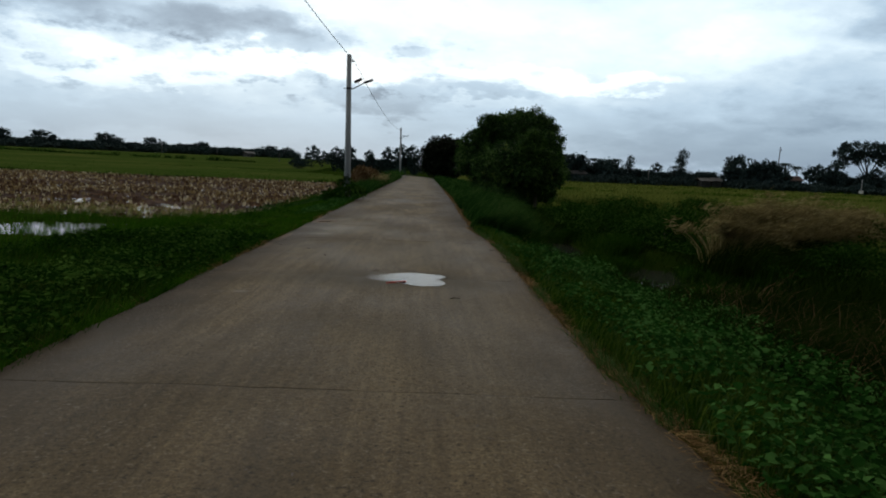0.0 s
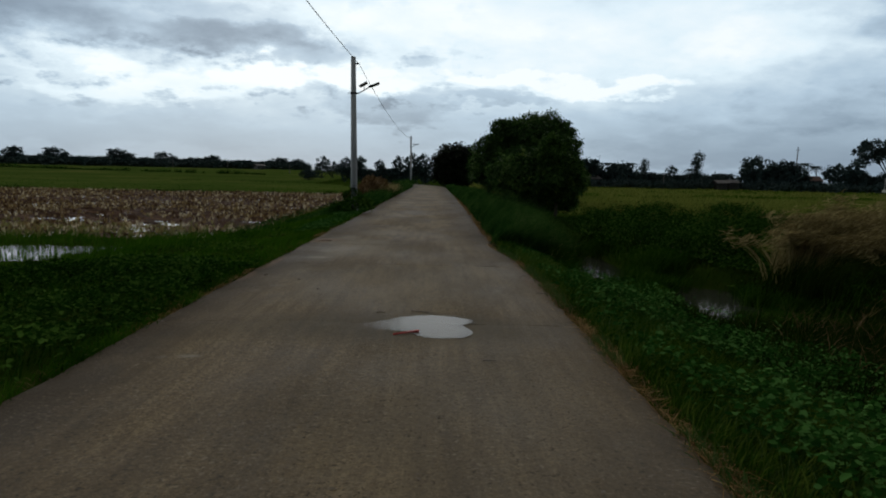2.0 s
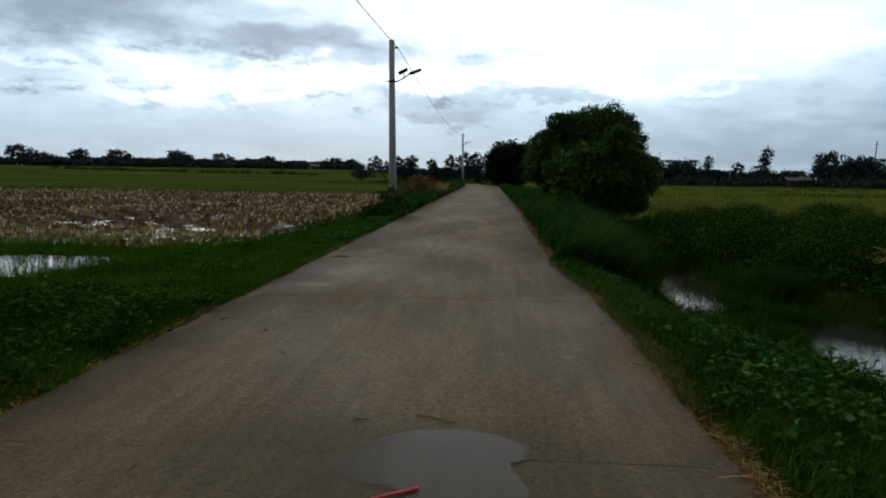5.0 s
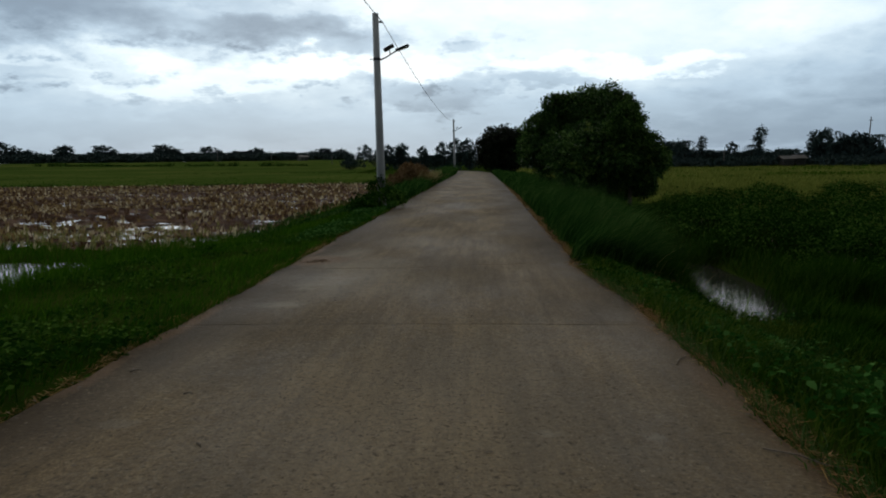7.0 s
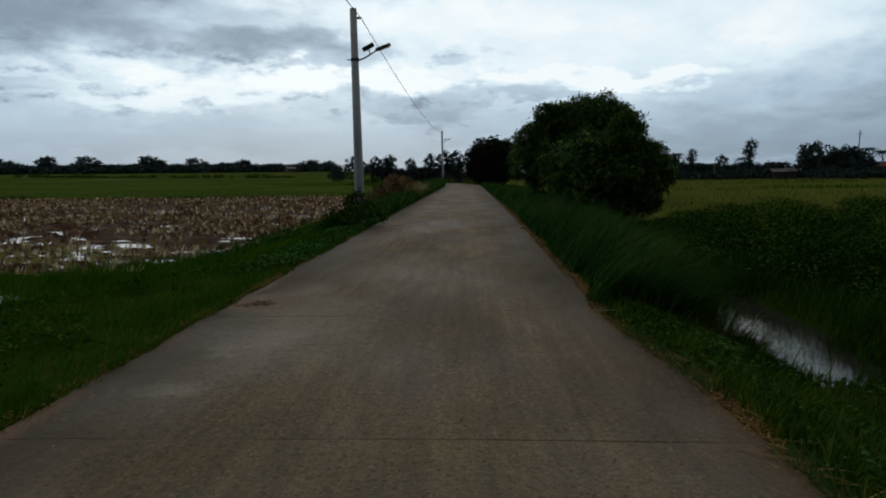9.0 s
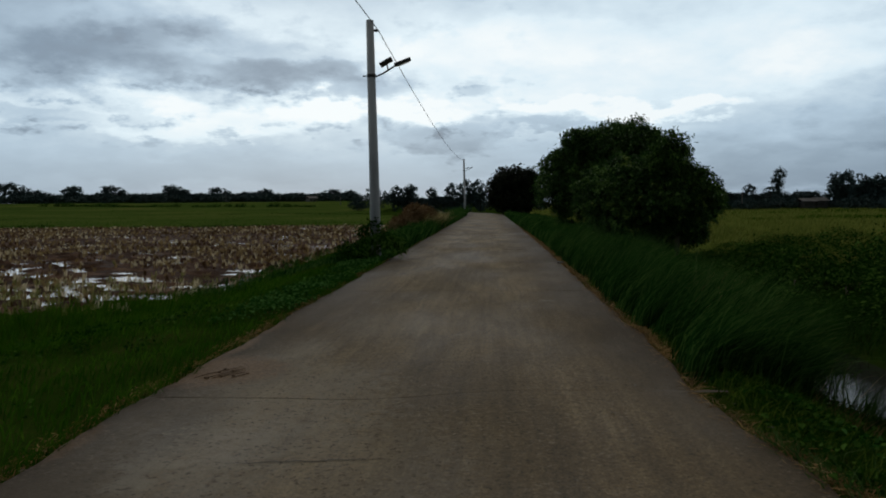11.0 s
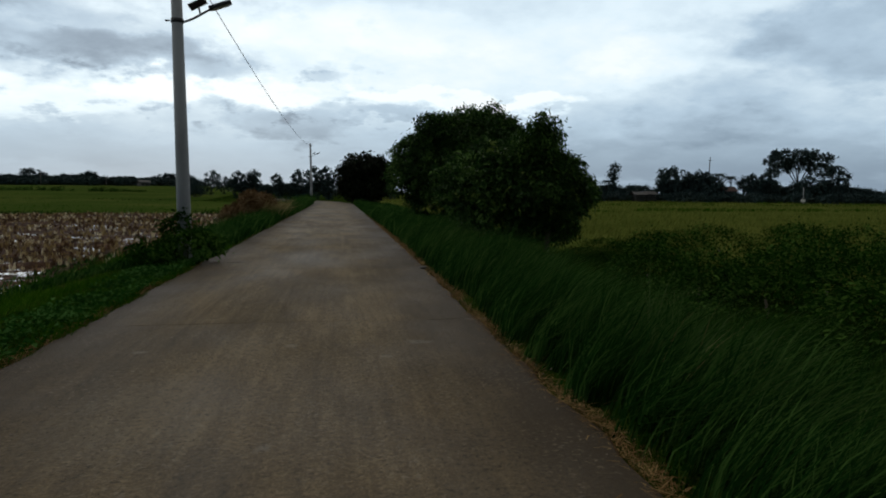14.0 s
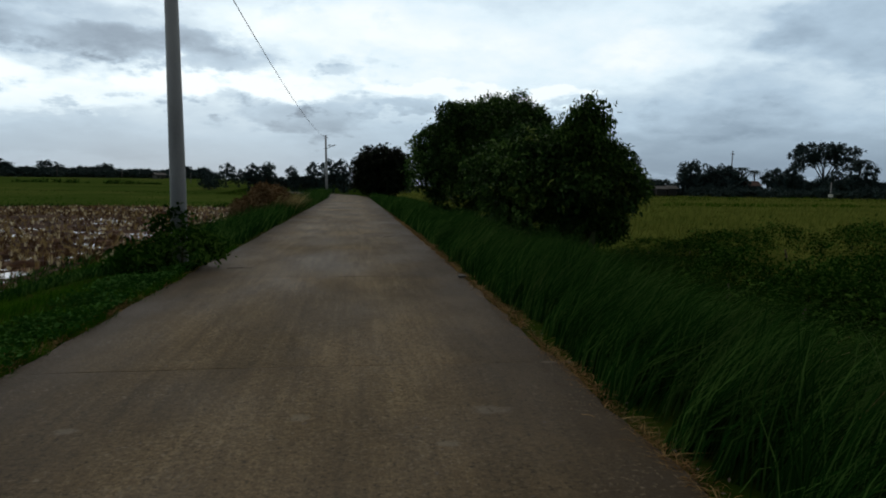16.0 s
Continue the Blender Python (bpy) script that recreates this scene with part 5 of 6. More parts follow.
def shrub_proto(label, blobs, n_area, size, mat):
    ob = thing("shrub", (0, 0, 0), label, "shrub", "shrubs across the ditch")
    part("stem", bm_tube([(0, 0, -0.3), (0.03, 0, 0.2), (0.06, 0.02, 0.45)], [0.04, 0.03, 0.015], 6), BARK, ob)
    part("foliage", crown_mesh("foliage", blobs, n_area, 9, size, mat, 0.25, 0.09, 0.5), mat, ob)
    return ob


def build_shrubs():
    rnd = random.Random(5)
    kinds = [shrub_proto("sprawling dark green leafy shrub across the ditch", [(0, 0, 0.35, 1.3, 1.1, 0.5), (0.7, 0.2, 0.6, 0.7, 0.7, 0.45), (-0.6, -0.3, 0.5, 0.7, 0.7, 0.45), (0.1, -0.5, 0.7, 0.4, 0.4, 0.45)], 24, 0.085, SHRUB),
             shrub_proto("upright dark green leafy shrub across the ditch", [(0, 0, 0.5, 0.9, 0.9, 0.65), (0.3, 0.2, 0.95, 0.5, 0.5, 0.4), (-0.4, 0, 0.8, 0.45, 0.45, 0.45)], 30, 0.08, SHRUB)]
    used = [False, False]
    spots = []
    for yy in np.arange(20.5, 38, 1.9):
        for xx in np.arange(6.3, 15.5, 1.8):
            if rnd.random() < 0.2:
                continue
            if (yy < 24.5 and xx < 10.3) or (yy > 31 and xx < 9.2):
                continue
            spots.append((xx + rnd.uniform(-0.6, 0.6), yy + rnd.uniform(-0.6, 0.6)))
    spots += [(6.9, 20.6), (7.1, 22.0), (6.7, 23.4), (8.0, 21.4), (8.4, 22.9), (9.4, 21.9), (8.9, 15.5), (9.9, 15.9), (10.9, 16.4), (11.9, 16.6), (9.5, 14.6), (6.9, 34.6), (7.6, 36.2), (8.5, 37.4), (9.4, 36.6), (8.2, 34.2)]
    for xx, yy in spots:
        k = rnd.randrange(2)
        s = rnd.uniform(0.85, 1.3)
        m = Matrix.Translation((xx, yy, float(land(np.array(xx), np.array(yy))) - 0.05)) @ Matrix.Rotation(rnd.uniform(0, 6.28), 4, "Z") @ Matrix.Diagonal((s, s, s * (rnd.uniform(0.4, 0.8) + 0.3 * float(clods(xx, yy, 0.35, 4.0))), 1))
        if used[k]:
            copy_thing(kinds[k], m)
        else:
            used[k] = True
            kinds[k].matrix_basis = Matrix.Translation(m.translation)


build_shrubs()


def build_reeds():
    for i, (cx, cy, h, lean) in enumerate(((7.6, 16.0, 0.95, 0.4), (8.0, 16.4, 1.2, 0.65), (8.6, 16.8, 1.35, 0.8), (9.3, 17.2, 1.45, 0.9), (10.0, 17.5, 1.45, 0.95), (10.7, 17.8, 1.4, 1.0))):
        strands, per = 105, 9
        n = strands * per
        r = np.repeat(RNG.normal(size=(strands, 2)) * 0.22, per, 0) + RNG.normal(size=(n, 2)) * 0.025
        ob = thing("reed_clump", (cx, cy, -0.45), "clump of dry pale reeds bent by the wind", "reeds", "dry reeds by the ditch")
        hh = h * np.repeat(RNG.uniform(0.6, 1.2, strands), per) * RNG.uniform(0.75, 1.08, n)
        ln = (lean + r[:, 0] * 1.6) * np.repeat(RNG.uniform(0.6, 1.35, strands), per) * RNG.uniform(0.85, 1.15, n)
        ways = np.where(ln < 0, 3.1, 0.1) + np.repeat(RNG.normal(size=strands) * 0.3, per) + RNG.normal(size=n) * 0.08
        v, f = blades(r[:, 0], r[:, 1], np.zeros(n), hh, RNG.uniform(0.008, 0.018, n), np.abs(ln), ways, 0.8, sink=0.26)
        part("stem_mass", np_mesh("stem_mass", v, f, [REED]), REED, ob)["kind"] = "stuff"
        tips = v.reshape(n, 8, 3)[:, 6][hh > h * 0.8]
        k = len(tips)
        c = np.repeat(tips, 7, 0) + RNG.normal(size=(k * 7, 3)) * (0.07, 0.05, 0.04)
        w = RNG.normal(size=(k * 7, 3)) * 0.35 + (1.0, 0.1, 0.3)
        part("plume_mass", np_mesh("plume_mass", *leaves(c, w, RNG.normal(size=(k * 7, 3)) + (0, 0, 1), np.full(k * 7, 0.17), np.full(k * 7, 0.016)), [REED]), REED, ob, "feathery pale plumes")["kind"] = "stuff"
        g = RNG.normal(size=(900, 2)) * 0.4
        # grass below the reeds, its dark colour standing in for their shadow
        part("undergrowth", np_mesh("undergrowth", *blades(g[:, 0], g[:, 1] - 0.55, np.zeros(900) - 0.1, RNG.uniform(0.4, 0.95, 900), RNG.uniform(0.012, 0.02, 900), RNG.uniform(0.2, 1.0, 900), RNG.uniform(-0.5, 0.8, 900)), [SHADED_GRASS]), SHADED_GRASS, ob)["kind"] = "stuff"


build_reeds()

stuff("bank_weeds", weed_patch(9000, (6.9, 10.0), (13.5, 25), 0.2, 0.1, 6.0, -0.5), SHRUB, "dark leafy weeds on the far ditch bank", "weeds")

# islands of grass that part the ditch into pools
for cx, cy, rx, ry, n, h in ((5.1, 17.6, 0.7, 0.35, 1500, 0.45), (6.0, 14.0, 0.7, 0.4, 1600, 0.36), (7.6, 15.3, 0.35, 0.9, 1500, 0.5), (5.6, 24.3, 0.8, 0.5, 1200, 0.5), (3.65, 19.0, 0.2, 0.6, 700, 0.42), (7.0, 16.6, 0.35, 0.9, 900, 0.35), (3.75, 21.0, 0.12, 1.2, 350, 0.25), (5.75, 19.3, 0.55, 0.9, 2400, 0.5), (4.6, 16.0, 0.45, 0.8, 1000, 0.26), (7.05, 15.2, 0.35, 0.45, 900, 0.5), (6.75, 15.9, 0.25, 0.35, 900, 0.5), (4.0, 22.6, 0.45, 1.2, 1500, 0.5), (3.9, 19.9, 0.14, 1.6, 500, 0.2), (3.75, 18.4, 0.2, 0.6, 350, 0.2)):
    x, y = RNG.normal(cx, rx * 0.5, n), RNG.normal(cy, ry * 0.5, n)
    z = np.maximum(land(x, y), DITCH_Z - 0.1)
    v = blades(x, y, z, h * RNG.uniform(0.6, 1.25, n), 0.016 * RNG.uniform(0.6, 1.4, n), RNG.uniform(0.2, 0.9, n), WIND + RNG.normal(size=n), 1.0)
    stuff("bank_grass", v, TALL_GRASS, "dark green grass island standing in the ditch", "grass")

# a small dry tuft at the ditch
x, y = RNG.normal(2.9, 0.16, 120), RNG.normal(18.3, 0.2, 120)
stuff("dry_tuft", meadow(x, y, 0.24, 0.007, 0.7, 1.0), STRAW, "dry yellow grass tuft at the ditch", "grass")

# vine climbing the foot of the pole
vine = thing("vine_clump", (POLE_1[0] - 0.1, POLE_1[1] - 0.1, 0.0), "dark leafy vine clump round the pole foot", "vine")
part("foliage", crown_mesh("foliage", [(0, 0, 0.45, 0.42, 0.4, 0.5), (0.4, -0.5, 0.25, 0.55, 0.5, 0.4), (-0.5, -0.3, 0.1, 0.45, 0.45, 0.35), (-0.2, -1.2, 0.05, 0.35, 0.5, 0.25)], 40, 9, 0.13, SHRUB, 0.3, 0.07, 0.5), SHRUB, vine)
part("stem", bm_tube([(0.2, -0.2, -0.2), (0.18, -0.1, 0.4), (0.15, -0.02, 0.8)], [0.02, 0.016, 0.01], 6), BARK, vine)

# heap of dry brown vegetation on the left verge
def build_heap():
    heap = thing("brush_heap", (-4.3, 51.5, -0.35), "heap of dry brown brush on the verge", "brush heap")
    pts, ways = crown_points([(0, 0, 0.6, 0.9, 1.2, 0.8), (0.5, 1.5, 0.9, 0.8, 1.3, 0.8), (-0.7, -0.3, 0.4, 0.6, 0.9, 0.7), (-0.2, 3, 0.9, 0.7, 1.5, 0.9), (0.2, -0.2, 1.15, 0.4, 0.5, 0.6)], 150, 0.5)
    n = len(pts)
    w = RNG.normal(size=(n, 3)) * 0.8 + ways * 0.3 + (0.4, 0, -0.1)
    s = RNG.uniform(0.25, 0.6, n)
    brush = part("brush", np_mesh("brush", *leaves(pts, w, RNG.normal(size=(n, 3)), s, s * 0.09), [BRUSH]), BRUSH, heap)
    brush["kind"] = "stuff"
    n = 900
    x, y = RNG.normal(0.75, 0.35, n), RNG.uniform(-0.6, 4.2, n)
    tufts = part("dry_tufts", np_mesh("dry_tufts", *blades(x, y, np.full(n, 0.2), RNG.uniform(0.7, 1.45, n), RNG.uniform(0.02, 0.04, n), RNG.uniform(0.3, 1.1, n), RNG.normal(0.2, 0.5, n)), [REED]), REED, heap, "pale withered grass tufts")
    tufts["kind"] = "stuff"


build_heap()

# stubble left in rows of tufts in the flooded paddy
def build_stubble():
    for y0, y1, gap, per, wide in ((25.5, 50, 0.36, 7, 0.034), (50, 88, 0.52, 5, 0.06)):
        gy, gx = np.meshgrid(np.arange(y0, y1, gap), np.arange(-8.0 - 0.95 * y1, -7.0, gap * 0.85))
        x, y = gx.ravel() + 0.05 * gy.ravel(), gy.ravel()
        x, y = x + RNG.normal(size=len(x)) * 0.06, y + RNG.normal(size=len(y)) * 0.06
        keep = (LEFT - x > 4.3) & (x > -10 - 0.95 * y) & (muddy(x, y) > RNG.random(len(x)) * 0.9)
        bare = clods(x * 0.4, y, 0.35, 8.0) + 0.7 * clods(x * 0.5, y, 1.0, 4.0) + RNG.normal(size=len(x)) * 0.35
        keep &= bare > -0.3
        x, y = x[keep], y[keep]
        kind = RNG.random(len(x)) + 0.2 * clods(x * 0.4, y, 0.5, 2.0)
        green = RNG.random(len(x)) < 0.55 * (1 - step(y, 28, 40))
        for mat, pick, label in (
            (GREEN_STUBBLE, green, "sprouting green-yellow rice stubble near the paddy rim"),
            (BROWN_STUBBLE, ~green & (kind < 0.38), "rotting brown rice stubble in the mud"),
            (STUBBLE, ~green & (kind >= 0.38) & (kind < 0.84), "cut rice stubble standing in rows in muddy water"),
            (PALE_STUBBLE, ~green & (kind >= 0.84), "bleached pale rice stubble in muddy water"),
        ):
            px, py = np.repeat(x[pick], per), np.repeat(y[pick], per)
            n = len(px)
            tall = np.repeat(RNG.uniform(0.13, 0.3, n // per), per)
            way = RNG.uniform(0, 6.28, n)
            z = np.maximum(land(px, py), FIELD_Z - 0.03) - 0.02
            px, py = px + np.cos(way) * 0.03, py + np.sin(way) * 0.03
            stuff("rice_stubble", blades(px, py, z, tall * RNG.uniform(0.6, 1.1, n), wide * RNG.uniform(0.6, 1.3, n), RNG.uniform(0.05, 0.5, n), way, coarse=True), mat, label, "stubble")


build_stubble()
# greener reeds at the near rim of the paddy
x, y = scatter(15000, -10.5, -5.6, 14, 48, 1.2)
keep = patchy(x, y, 0.8, 5.0, -0.1 + 0.35 * step(-x, 8.2, 9.6)) & (LEFT - x > 2.6) & (x > -6.7 - 3.8 * (1 - step(y, 26, 33)))
x, y = x[keep], y[keep]
stuff("paddy_weeds", meadow(x, y, 0.3, 0.014, 0.35, coarse=True), GRASS, "green weeds at the rim of the paddy", "grass")

# the weedy rim before the ploughed mud
x, y = scatter(26000, -24.0, -7.0, 9, 30, 0.9)
keep = (muddy(x, y) < 0.6) & (land(x, y) > FIELD_Z - 0.02 * RNG.random(len(x)))
x, y = x[keep], y[keep]
stuff("paddy_weeds", meadow(x, y, 0.2 + 0.16 * np.clip(clods(x, y, 0.9, 2.0) + 0.3, 0, 1), 0.014, 0.45, coarse=True), GRASS, "rank green grass round the flooded corner", "grass")
for n, mat, label in ((130, GREEN_STUBBLE, "withered yellow-green tufts along the muddy rim"), (55, PALE_STUBBLE, "bleached tufts along the muddy rim")):
    x, y = scatter(n, -18.0, -7.6, 27.0, 34, 1.0)
    x, y = np.repeat(x, 11) + RNG.normal(size=11 * n) * 0.07, np.repeat(y, 11) + RNG.normal(size=11 * n) * 0.07
    stuff("paddy_weeds", meadow(x, y, 0.24, 0.016, 0.4, coarse=True), mat, label, "grass")
# green shoots standing in the flooded corner
x, y = RNG.uniform(-13.5, -8.0, 210), RNG.uniform(20.0, 26.5, 210)
x, y = np.repeat(x, 9) + RNG.normal(size=1890) * 0.09, np.repeat(y, 9) + RNG.normal(size=1890) * 0.09
stuff("paddy_weeds", blades(x, y, np.maximum(land(x, y), FIELD_Z - 0.05), RNG.uniform(0.15, 0.42, 1890), RNG.uniform(0.01, 0.02, 1890), RNG.uniform(0.1, 0.6, 1890), RNG.uniform(0, 6.28, 1890), coarse=True), GRASS, "green shoots standing in shallow water", "grass")

# green paddies on the left, rice on the right: sparse tall blades over the sown ground
n = 9000
y = 90 + 160 * RNG.random(n) ** 1.6
x = -7.5 - (y * 0.95) * RNG.random(n)
stuff("paddy_grass", meadow(x, y, 0.22, 0.05, 0.4, coarse=True), GRASS, "green fields of young grass beyond the stubble", "grass")
for yy, x0, x1, n, h in ((89.0, -120, -7.5, 2600, 0.4), (205, -130, -48, 3200, 1.3), (150, -60, -9, 500, 0.35)):
    x = RNG.uniform(x0, x1, n)
    x = x[clods(x, x * 0 + yy, 0.21, 3.0) + 0.6 * clods(x, x * 0 + yy, 0.7, 3.0) > -0.45]
    y = yy + 1.5 * clods(x, x * 0, 0.08, 2.0) + RNG.normal(size=len(x)) * 0.9
    stuff("bund_grass", meadow(x, y, h * (0.7 + 0.5 * clods(x, y, 0.3, 6.0)), 0.1, 0.4, coarse=True), SHRUB, "dark grassy bund between the fields", "grass")
n = 42000
y = 8 + 165 * RNG.random(n) ** 1.8
x = 9.5 + (6 + y * 0.95) * RNG.random(n) ** 1.1
keep = (x > 12.5 + 0.8 * wave(y * 0.5, y * 0)) | (y > 40)
x, y = x[keep], y[keep]
n = len(x)
stuff("rice_plants", meadow(x, y, 0.42, 0.018 + 0.0008 * y, 0.6, coarse=True), RICE, "ripening yellow-green rice", "rice")
for yy, x0, x1 in ((84, 14, 70), (118, 16, 120), (140, 30, 130), (165, 20, 160)):
    x = RNG.uniform(x0, x1, 2000)
    x = x[clods(x, x * 0 + yy, 0.12, 3.0) + 0.6 * clods(x, x * 0 + yy, 0.7, 3.0) > -0.2]
    y = yy + 0.06 * x + 2.0 * clods(x, x * 0 + yy, 0.05, 1.0) + RNG.normal(size=len(x)) * 0.7
    stuff("bund_grass", meadow(x, y, 0.36 + 0.2 * clods(x, y, 0.3, 6.0), 0.1, 0.4, coarse=True), GRASS, "dark grassy bund in the rice field", "grass")

# ---------------------------------------------------------------- small things on the road


def build_puddle():
    """A shallow puddle of joined lobes: a fine grid cut along the shore, with its rim drawn onto the shore line."""
    def depth(x, y):
        best = np.min([((x - cx) / rx) ** 2 + ((y - cy) / ry) ** 2 for cx, cy, rx, ry in PUDDLE_LOBES], 0)
        return best + 0.22 * clods(x, y, 5.0, 2.0) + 0.13 * clods(x, y, 13.0, 4.0) - 1

    xs, ys = np.linspace(-0.7, 1.1, 73), np.linspace(8.6, 10.4, 73)
    X, Y = (a.ravel() for a in np.meshgrid(xs, ys))
    idx = np.arange(73 * 73).reshape(73, 73)
    faces = np.stack([idx[:-1, :-1], idx[:-1, 1:], idx[1:, 1:], idx[1:, :-1]], -1).reshape(-1, 4)
    faces = faces[(depth(X, Y)[faces] < 0).sum(1) >= 2]
    for _ in range(4):
        d = depth(X, Y)
        gx, gy = (depth(X + 0.004, Y) - d) / 0.004, (depth(X, Y + 0.004) - d) / 0.004
        k = np.where(d > 0, d / (gx * gx + gy * gy + 0.5), 0)
        X, Y = X - np.clip(k * gx, -0.02, 0.02), Y - np.clip(k * gy, -0.02, 0.02)
    me = np_mesh("water_puddle", np.stack([X, Y, np.full(X.shape, 0.0165)], -1), faces, [PUDDLE])
    tagged(new("water_puddle", me), "shallow puddle of rainwater on the concrete", "puddle", kind="structure")


build_puddle()

stick = thing("plastic_straw", (0.07, 9.12, 0.024), "bent red plastic straw lying in the puddle", "straw")
part("tube", bm_tube([(-0.12, -0.08, 0), (-0.02, -0.012, 0.002), (0.0, 0.0, 0.003), (0.085, 0.056, 0.002)], [0.0085, 0.009, 0.0085, 0.009], 8), RED_PLASTIC, stick)
part("mouthpiece", bm_tube([(0.085, 0.056, 0.002), (0.12, 0.08, 0.002)], [0.0095, 0.0095], 8), RED_PLASTIC, stick)


def build_twig(place, turn, size):
    ob = thing("twig", place, "short dark fallen twig on the concrete", "twig", "twigs on the road", turn=turn)
    part("stem", bm_tube([(-0.5 * size, 0, 0), (-0.1 * size, 0.05 * size, 0.006), (0.2 * size, -0.02 * size, 0.004), (0.5 * size, 0.04 * size, 0)], [0.004, 0.005, 0.004, 0.002], 6), BARK, ob)
    part("side_shoot", bm_tube([(0.05 * size, 0.01 * size, 0.004), (0.2 * size, 0.15 * size, 0.006)], [0.0025, 0.0015], 5), BARK, ob)


for place, turn, size in (((0.2, 10.15, 0.02), -25, 0.28), ((-0.25, 10.1, 0.02), 10, 0.1), ((0.8, 8.15, 0.02), 5, 0.12), ((-2.2, 12.9, 0.01), 40, 0.08), ((-1.2, 11.6, 0.015), -50, 0.07), ((-1.85, 30.35, 0.012), 8, 0.4), ((1.0, 37.4, 0.012), 0, 0.3), ((-1.6, 12.4, 0.015), 20, 0.06), ((0.2, 14.6, 0.02), 70, 0.05), ((1.85, 11.5, 0.01), -40, 0.4), ((1.75, 13.2, 0.01), 60, 0.3)):
    build_twig(place, turn, size)

# loose stones in the broken slab edge
fill = thing("gravel", (0, 0, 0), "loose stones in a broken slab edge", "gravel")
for i in range(8):
    a, r = 2.4 * i, 0.05 + 0.018 * i
    sx = 0.012 + 0.005 * (i % 4)
    part("pebble", bm_box((sx, sx * 1.4, sx * 0.7), (-2.2 + math.cos(a) * r, 18.4 + math.sin(a) * r, 0.01), sx * 0.25, Matrix.Rotation(a, 4, "Z")), DIRT, fill)

# thin diagonal dirt ridges in the broken edge, modelled as bars; no steel there
bars = thing("steel_mat", (-2.3, 18.5, 0.0095), "thin diagonal ridges of dirt in the broken slab edge", "steel bars", turn=-30)
for i in range(5):
    o, w = 0.05 + 0.06 * i + 0.012 * ((i * 5) % 3), 0.016 * ((i * 7) % 3 - 1)
    part("ridge", bm_tube([(o, -0.26 + 0.04 * i, -0.004), (o + w, -0.08, -0.001), (o - w, 0.09, -0.001), (o + 0.01, 0.26 - 0.05 * i, -0.005)], [0.0025, 0.0035, 0.0033, 0.0025], 6), DIRT, bars)

# a pale stone at the road edge
stone = thing("stone", (1.72, 29.1, 0.0), "pale grey stone lying on the straw", "stone", turn=25)
bm = bmesh.new()
bmesh.ops.create_icosphere(bm, subdivisions=2, radius=0.055)
for v in bm.verts:
    v.co *= 1 + 0.18 * float(clods(v.co.x * 20, v.co.y * 20 + v.co.z * 9, 1.0, 3.0))
    v.co.x *= 1.5
    v.co.z = v.co.z * 0.5 + 0.02
part("body", bm, FAR_POLE, stone)

# grit and fallen leaf bits
n = 500
x, y = RNG.uniform(LEFT + 0.1, RIGHT - 0.1, n), 2 + 30 * RNG.random(n) ** 1.2
edge = RNG.random(n) < 0.55
x = np.where(edge, np.where(RNG.random(n) < 0.5, LEFT + np.abs(RNG.normal(size=n)) * 0.2, RIGHT - np.abs(RNG.normal(size=n)) * 0.2), x)
a = RNG.uniform(0, 6.28, n)
stuff("leaf_litter", leaves(np.stack([x, y, np.full(n, 0.017)], -1), np.stack([np.cos(a), np.sin(a), np.zeros(n)], -1), np.tile((0, 0, 1.0), (n, 1)), RNG.uniform(0.015, 0.06, n), RNG.uniform(0.008, 0.02, n), 0.15), BARK, "scattered dead leaf bits on the concrete", "leaf litter")


# ---------------------------------------------------------------- far poles, houses and boards


def far_pole(az, dist, top, base, r, label, lean=0.0):
    a = radians(az)
    ob = thing("utility_pole", (math.sin(a) * dist, math.cos(a) * dist, base), label, "utility pole", "far poles")
    part("shaft", bm_tube([(0, 0, -0.3), (lean, 0, top - base)], [r, r * 0.7], 8), FAR_POLE, ob)
    part("crossarm", bm_box((1.1, 0.1, 0.1), (lean, 0, (top - base) * 0.93)), DARK_STEEL, ob)


far_pole(18.3, 174.0, 3.4, -1.0, 0.11, "pale concrete pole at the rice field edge")
far_pole(27.45, 205.0, 10.9, -0.6, 0.17, "tall grey pole rising from the far trees", 0.5)
far_pole(40.2, 168.0, 6.3, -0.6, 0.15, "slim grey pole beside the umbrella tree", 0.2)
far_pole(-20.4, 296.0, 7.0, 2.0, 0.14, "slim pole in the far green fields")
far_pole(-16.4, 296.0, 6.4, 2.0, 0.14, "short pole in the far green fields")
far_pole(-11.6, 230.0, 4.2, 0.3, 0.12, "pale post near the far trees")


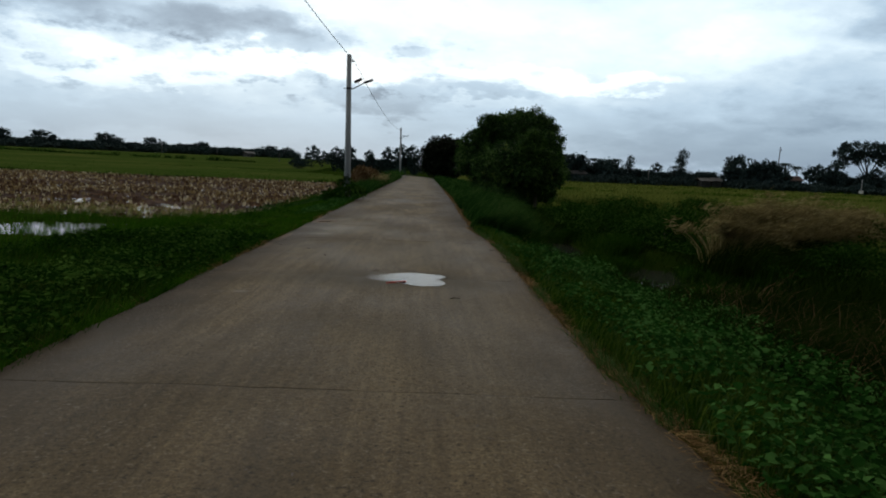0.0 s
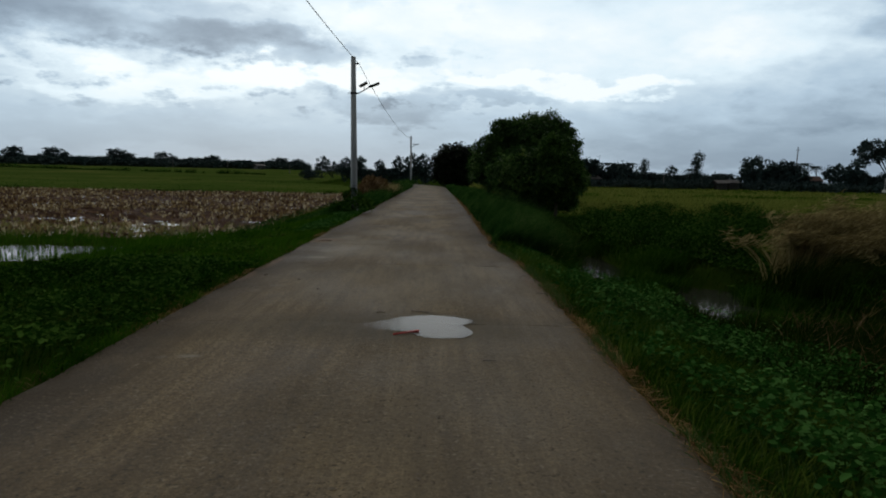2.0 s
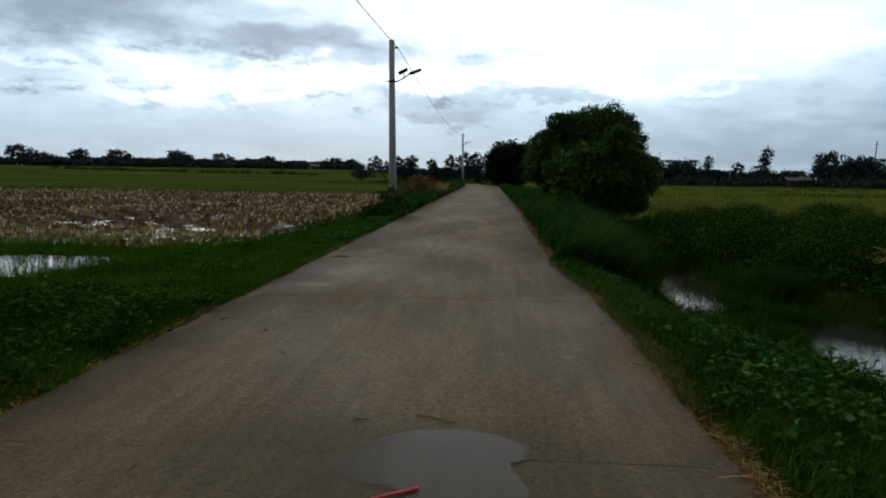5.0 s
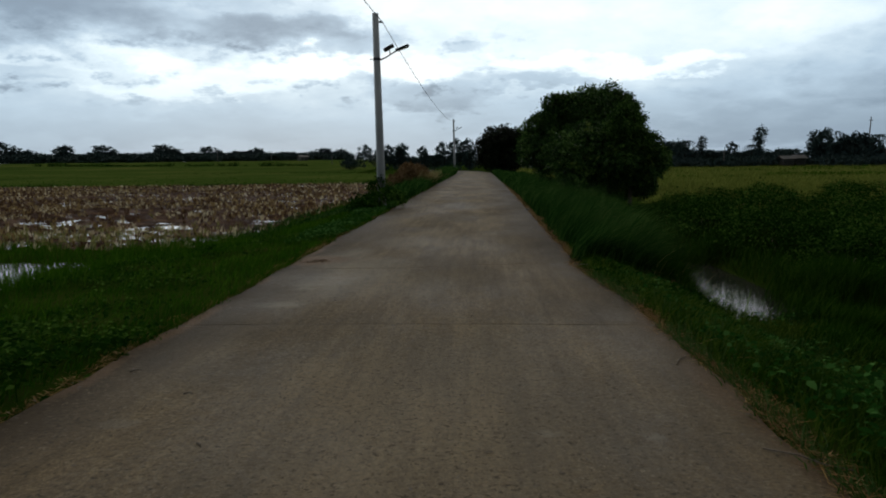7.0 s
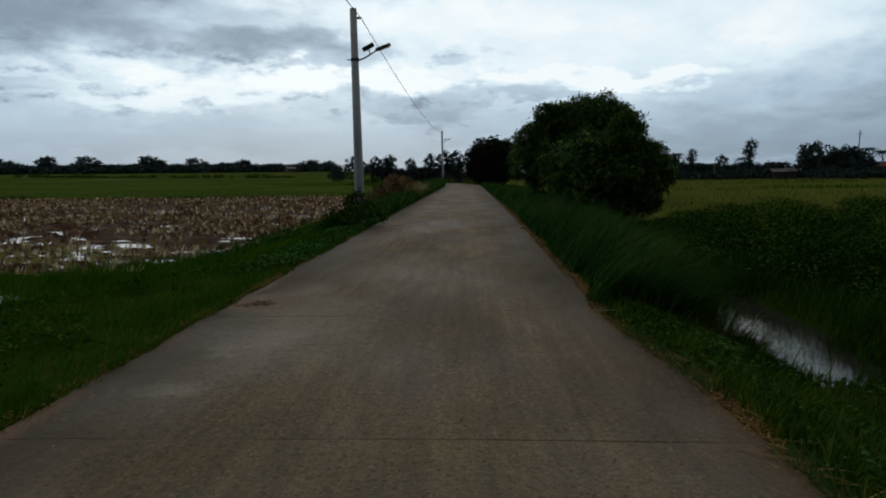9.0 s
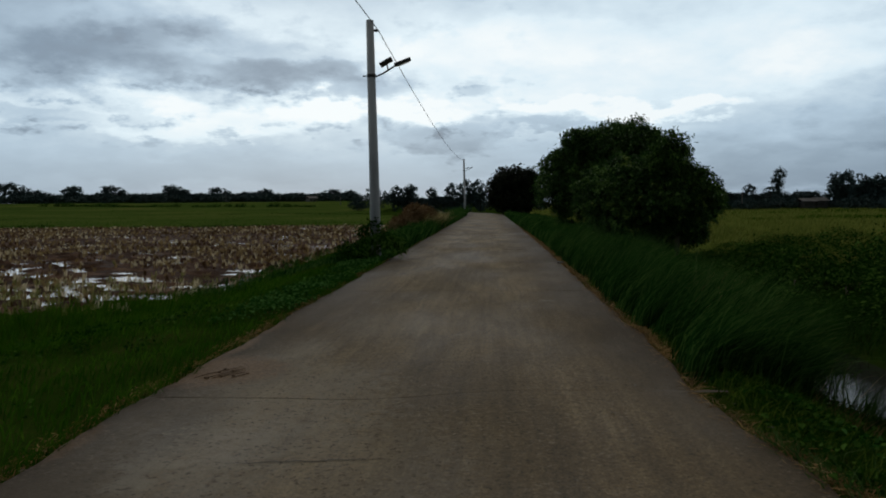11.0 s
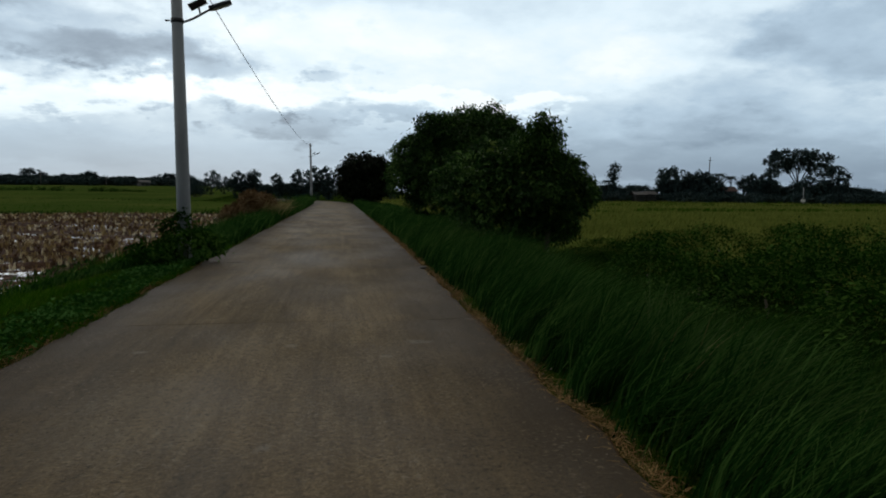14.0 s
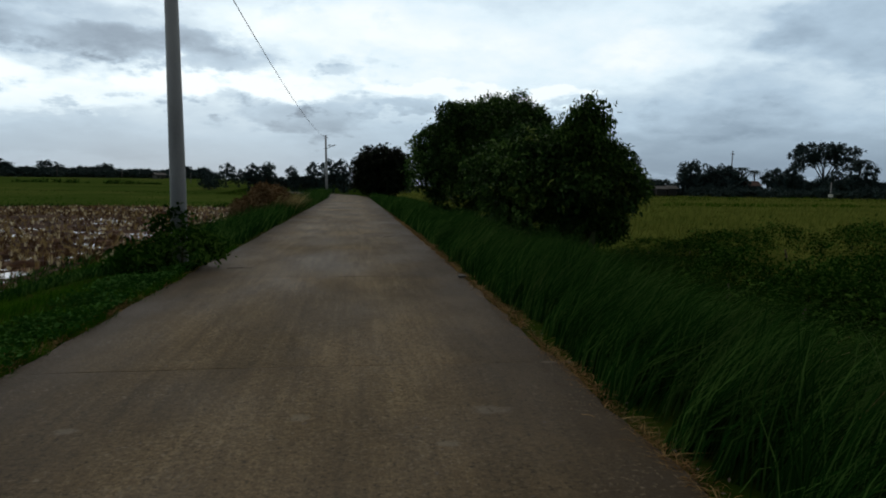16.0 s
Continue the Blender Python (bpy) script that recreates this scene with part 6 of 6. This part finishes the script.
def build_house(az, dist, base, size, wall, roof_mat, label):
    a = radians(az)
    w, d, h = size
    house = thing("house", (math.sin(a) * dist, math.cos(a) * dist, base), label, "house", "far houses", turn=-az + 28)
    part("wall", bm_box((w, d, h), (0, 0, h / 2), 0.03), wall, house)
    bm = bmesh.new()
    e, rise = 0.5, h * 0.38
    pts = [(-w / 2 - e, -d / 2 - e, h), (w / 2 + e, -d / 2 - e, h), (w / 2 + e, d / 2 + e, h), (-w / 2 - e, d / 2 + e, h), (-w / 2 - e, 0, h + rise), (w / 2 + e, 0, h + rise)]
    v = [bm.verts.new(p) for p in pts]
    u = [bm.verts.new((p[0], p[1], p[2] + 0.08)) for p in pts]
    for f in ((0, 1, 5, 4), (2, 3, 4, 5)):
        bm.faces.new([u[i] for i in f])
        bm.faces.new([v[i] for i in reversed(f)])
    for i, j in ((0, 1), (1, 5), (5, 2), (2, 3), (3, 4), (4, 0)):
        bm.faces.new((v[i], v[j], u[j], u[i]))
    part("roof", bm, roof_mat, house)
    part("door", bm_box((0.9, 0.08, min(2.0, h * 0.8)), (w * 0.15, -d / 2 - 0.02, min(2.0, h * 0.8) / 2)), DARK_OPENING, house)
    for wx in (-w * 0.28, w * 0.36):
        win = part("window", bm_box((1.1, 0.06, 0.8), (wx, -d / 2 - 0.02, h * 0.6), 0.01), WALL_PAINT, house)
        part("pane", bm_box((0.9, 0.06, 0.62), (wx, -d / 2 - 0.035, h * 0.6)), DARK_OPENING, win)


build_house(22.4, 183.0, -0.7, (2.3, 2.6, 1.8), DARK_OPENING, TIN, "low house with a weathered tin roof")
build_house(23.2, 184.5, -0.7, (2.0, 2.2, 1.9), DARK_OPENING, TIN, "dark shed with a tin roof beside the house")
build_house(28.6, 188.0, -0.6, (2.2, 3.0, 2.7), WALL_PAINT, RED_ROOF, "house with a faded red roof among trees")
build_house(12.6, 187.0, -0.6, (4.0, 4.0, 2.2), WALL_PAINT, TIN, "pale hut half hidden under trees")
build_house(-14.0, 298.0, 2.3, (3.4, 3.0, 2.0), FAR_POLE, TIN, "small white hut in the green fields")

board = thing("sign_board", (math.sin(radians(33.0)) * 165, math.cos(radians(33.0)) * 165, -0.6), "white board on a post by the field", "sign", turn=-33)
part("post", bm_tube([(0, 0, -0.3), (0, 0, 3.4)], [0.08, 0.07], 8), POLE, board)
part("panel", bm_box((0.8, 0.08, 0.55), (0, -0.1, 0.85), 0.02), WHITE_PAINT, board)
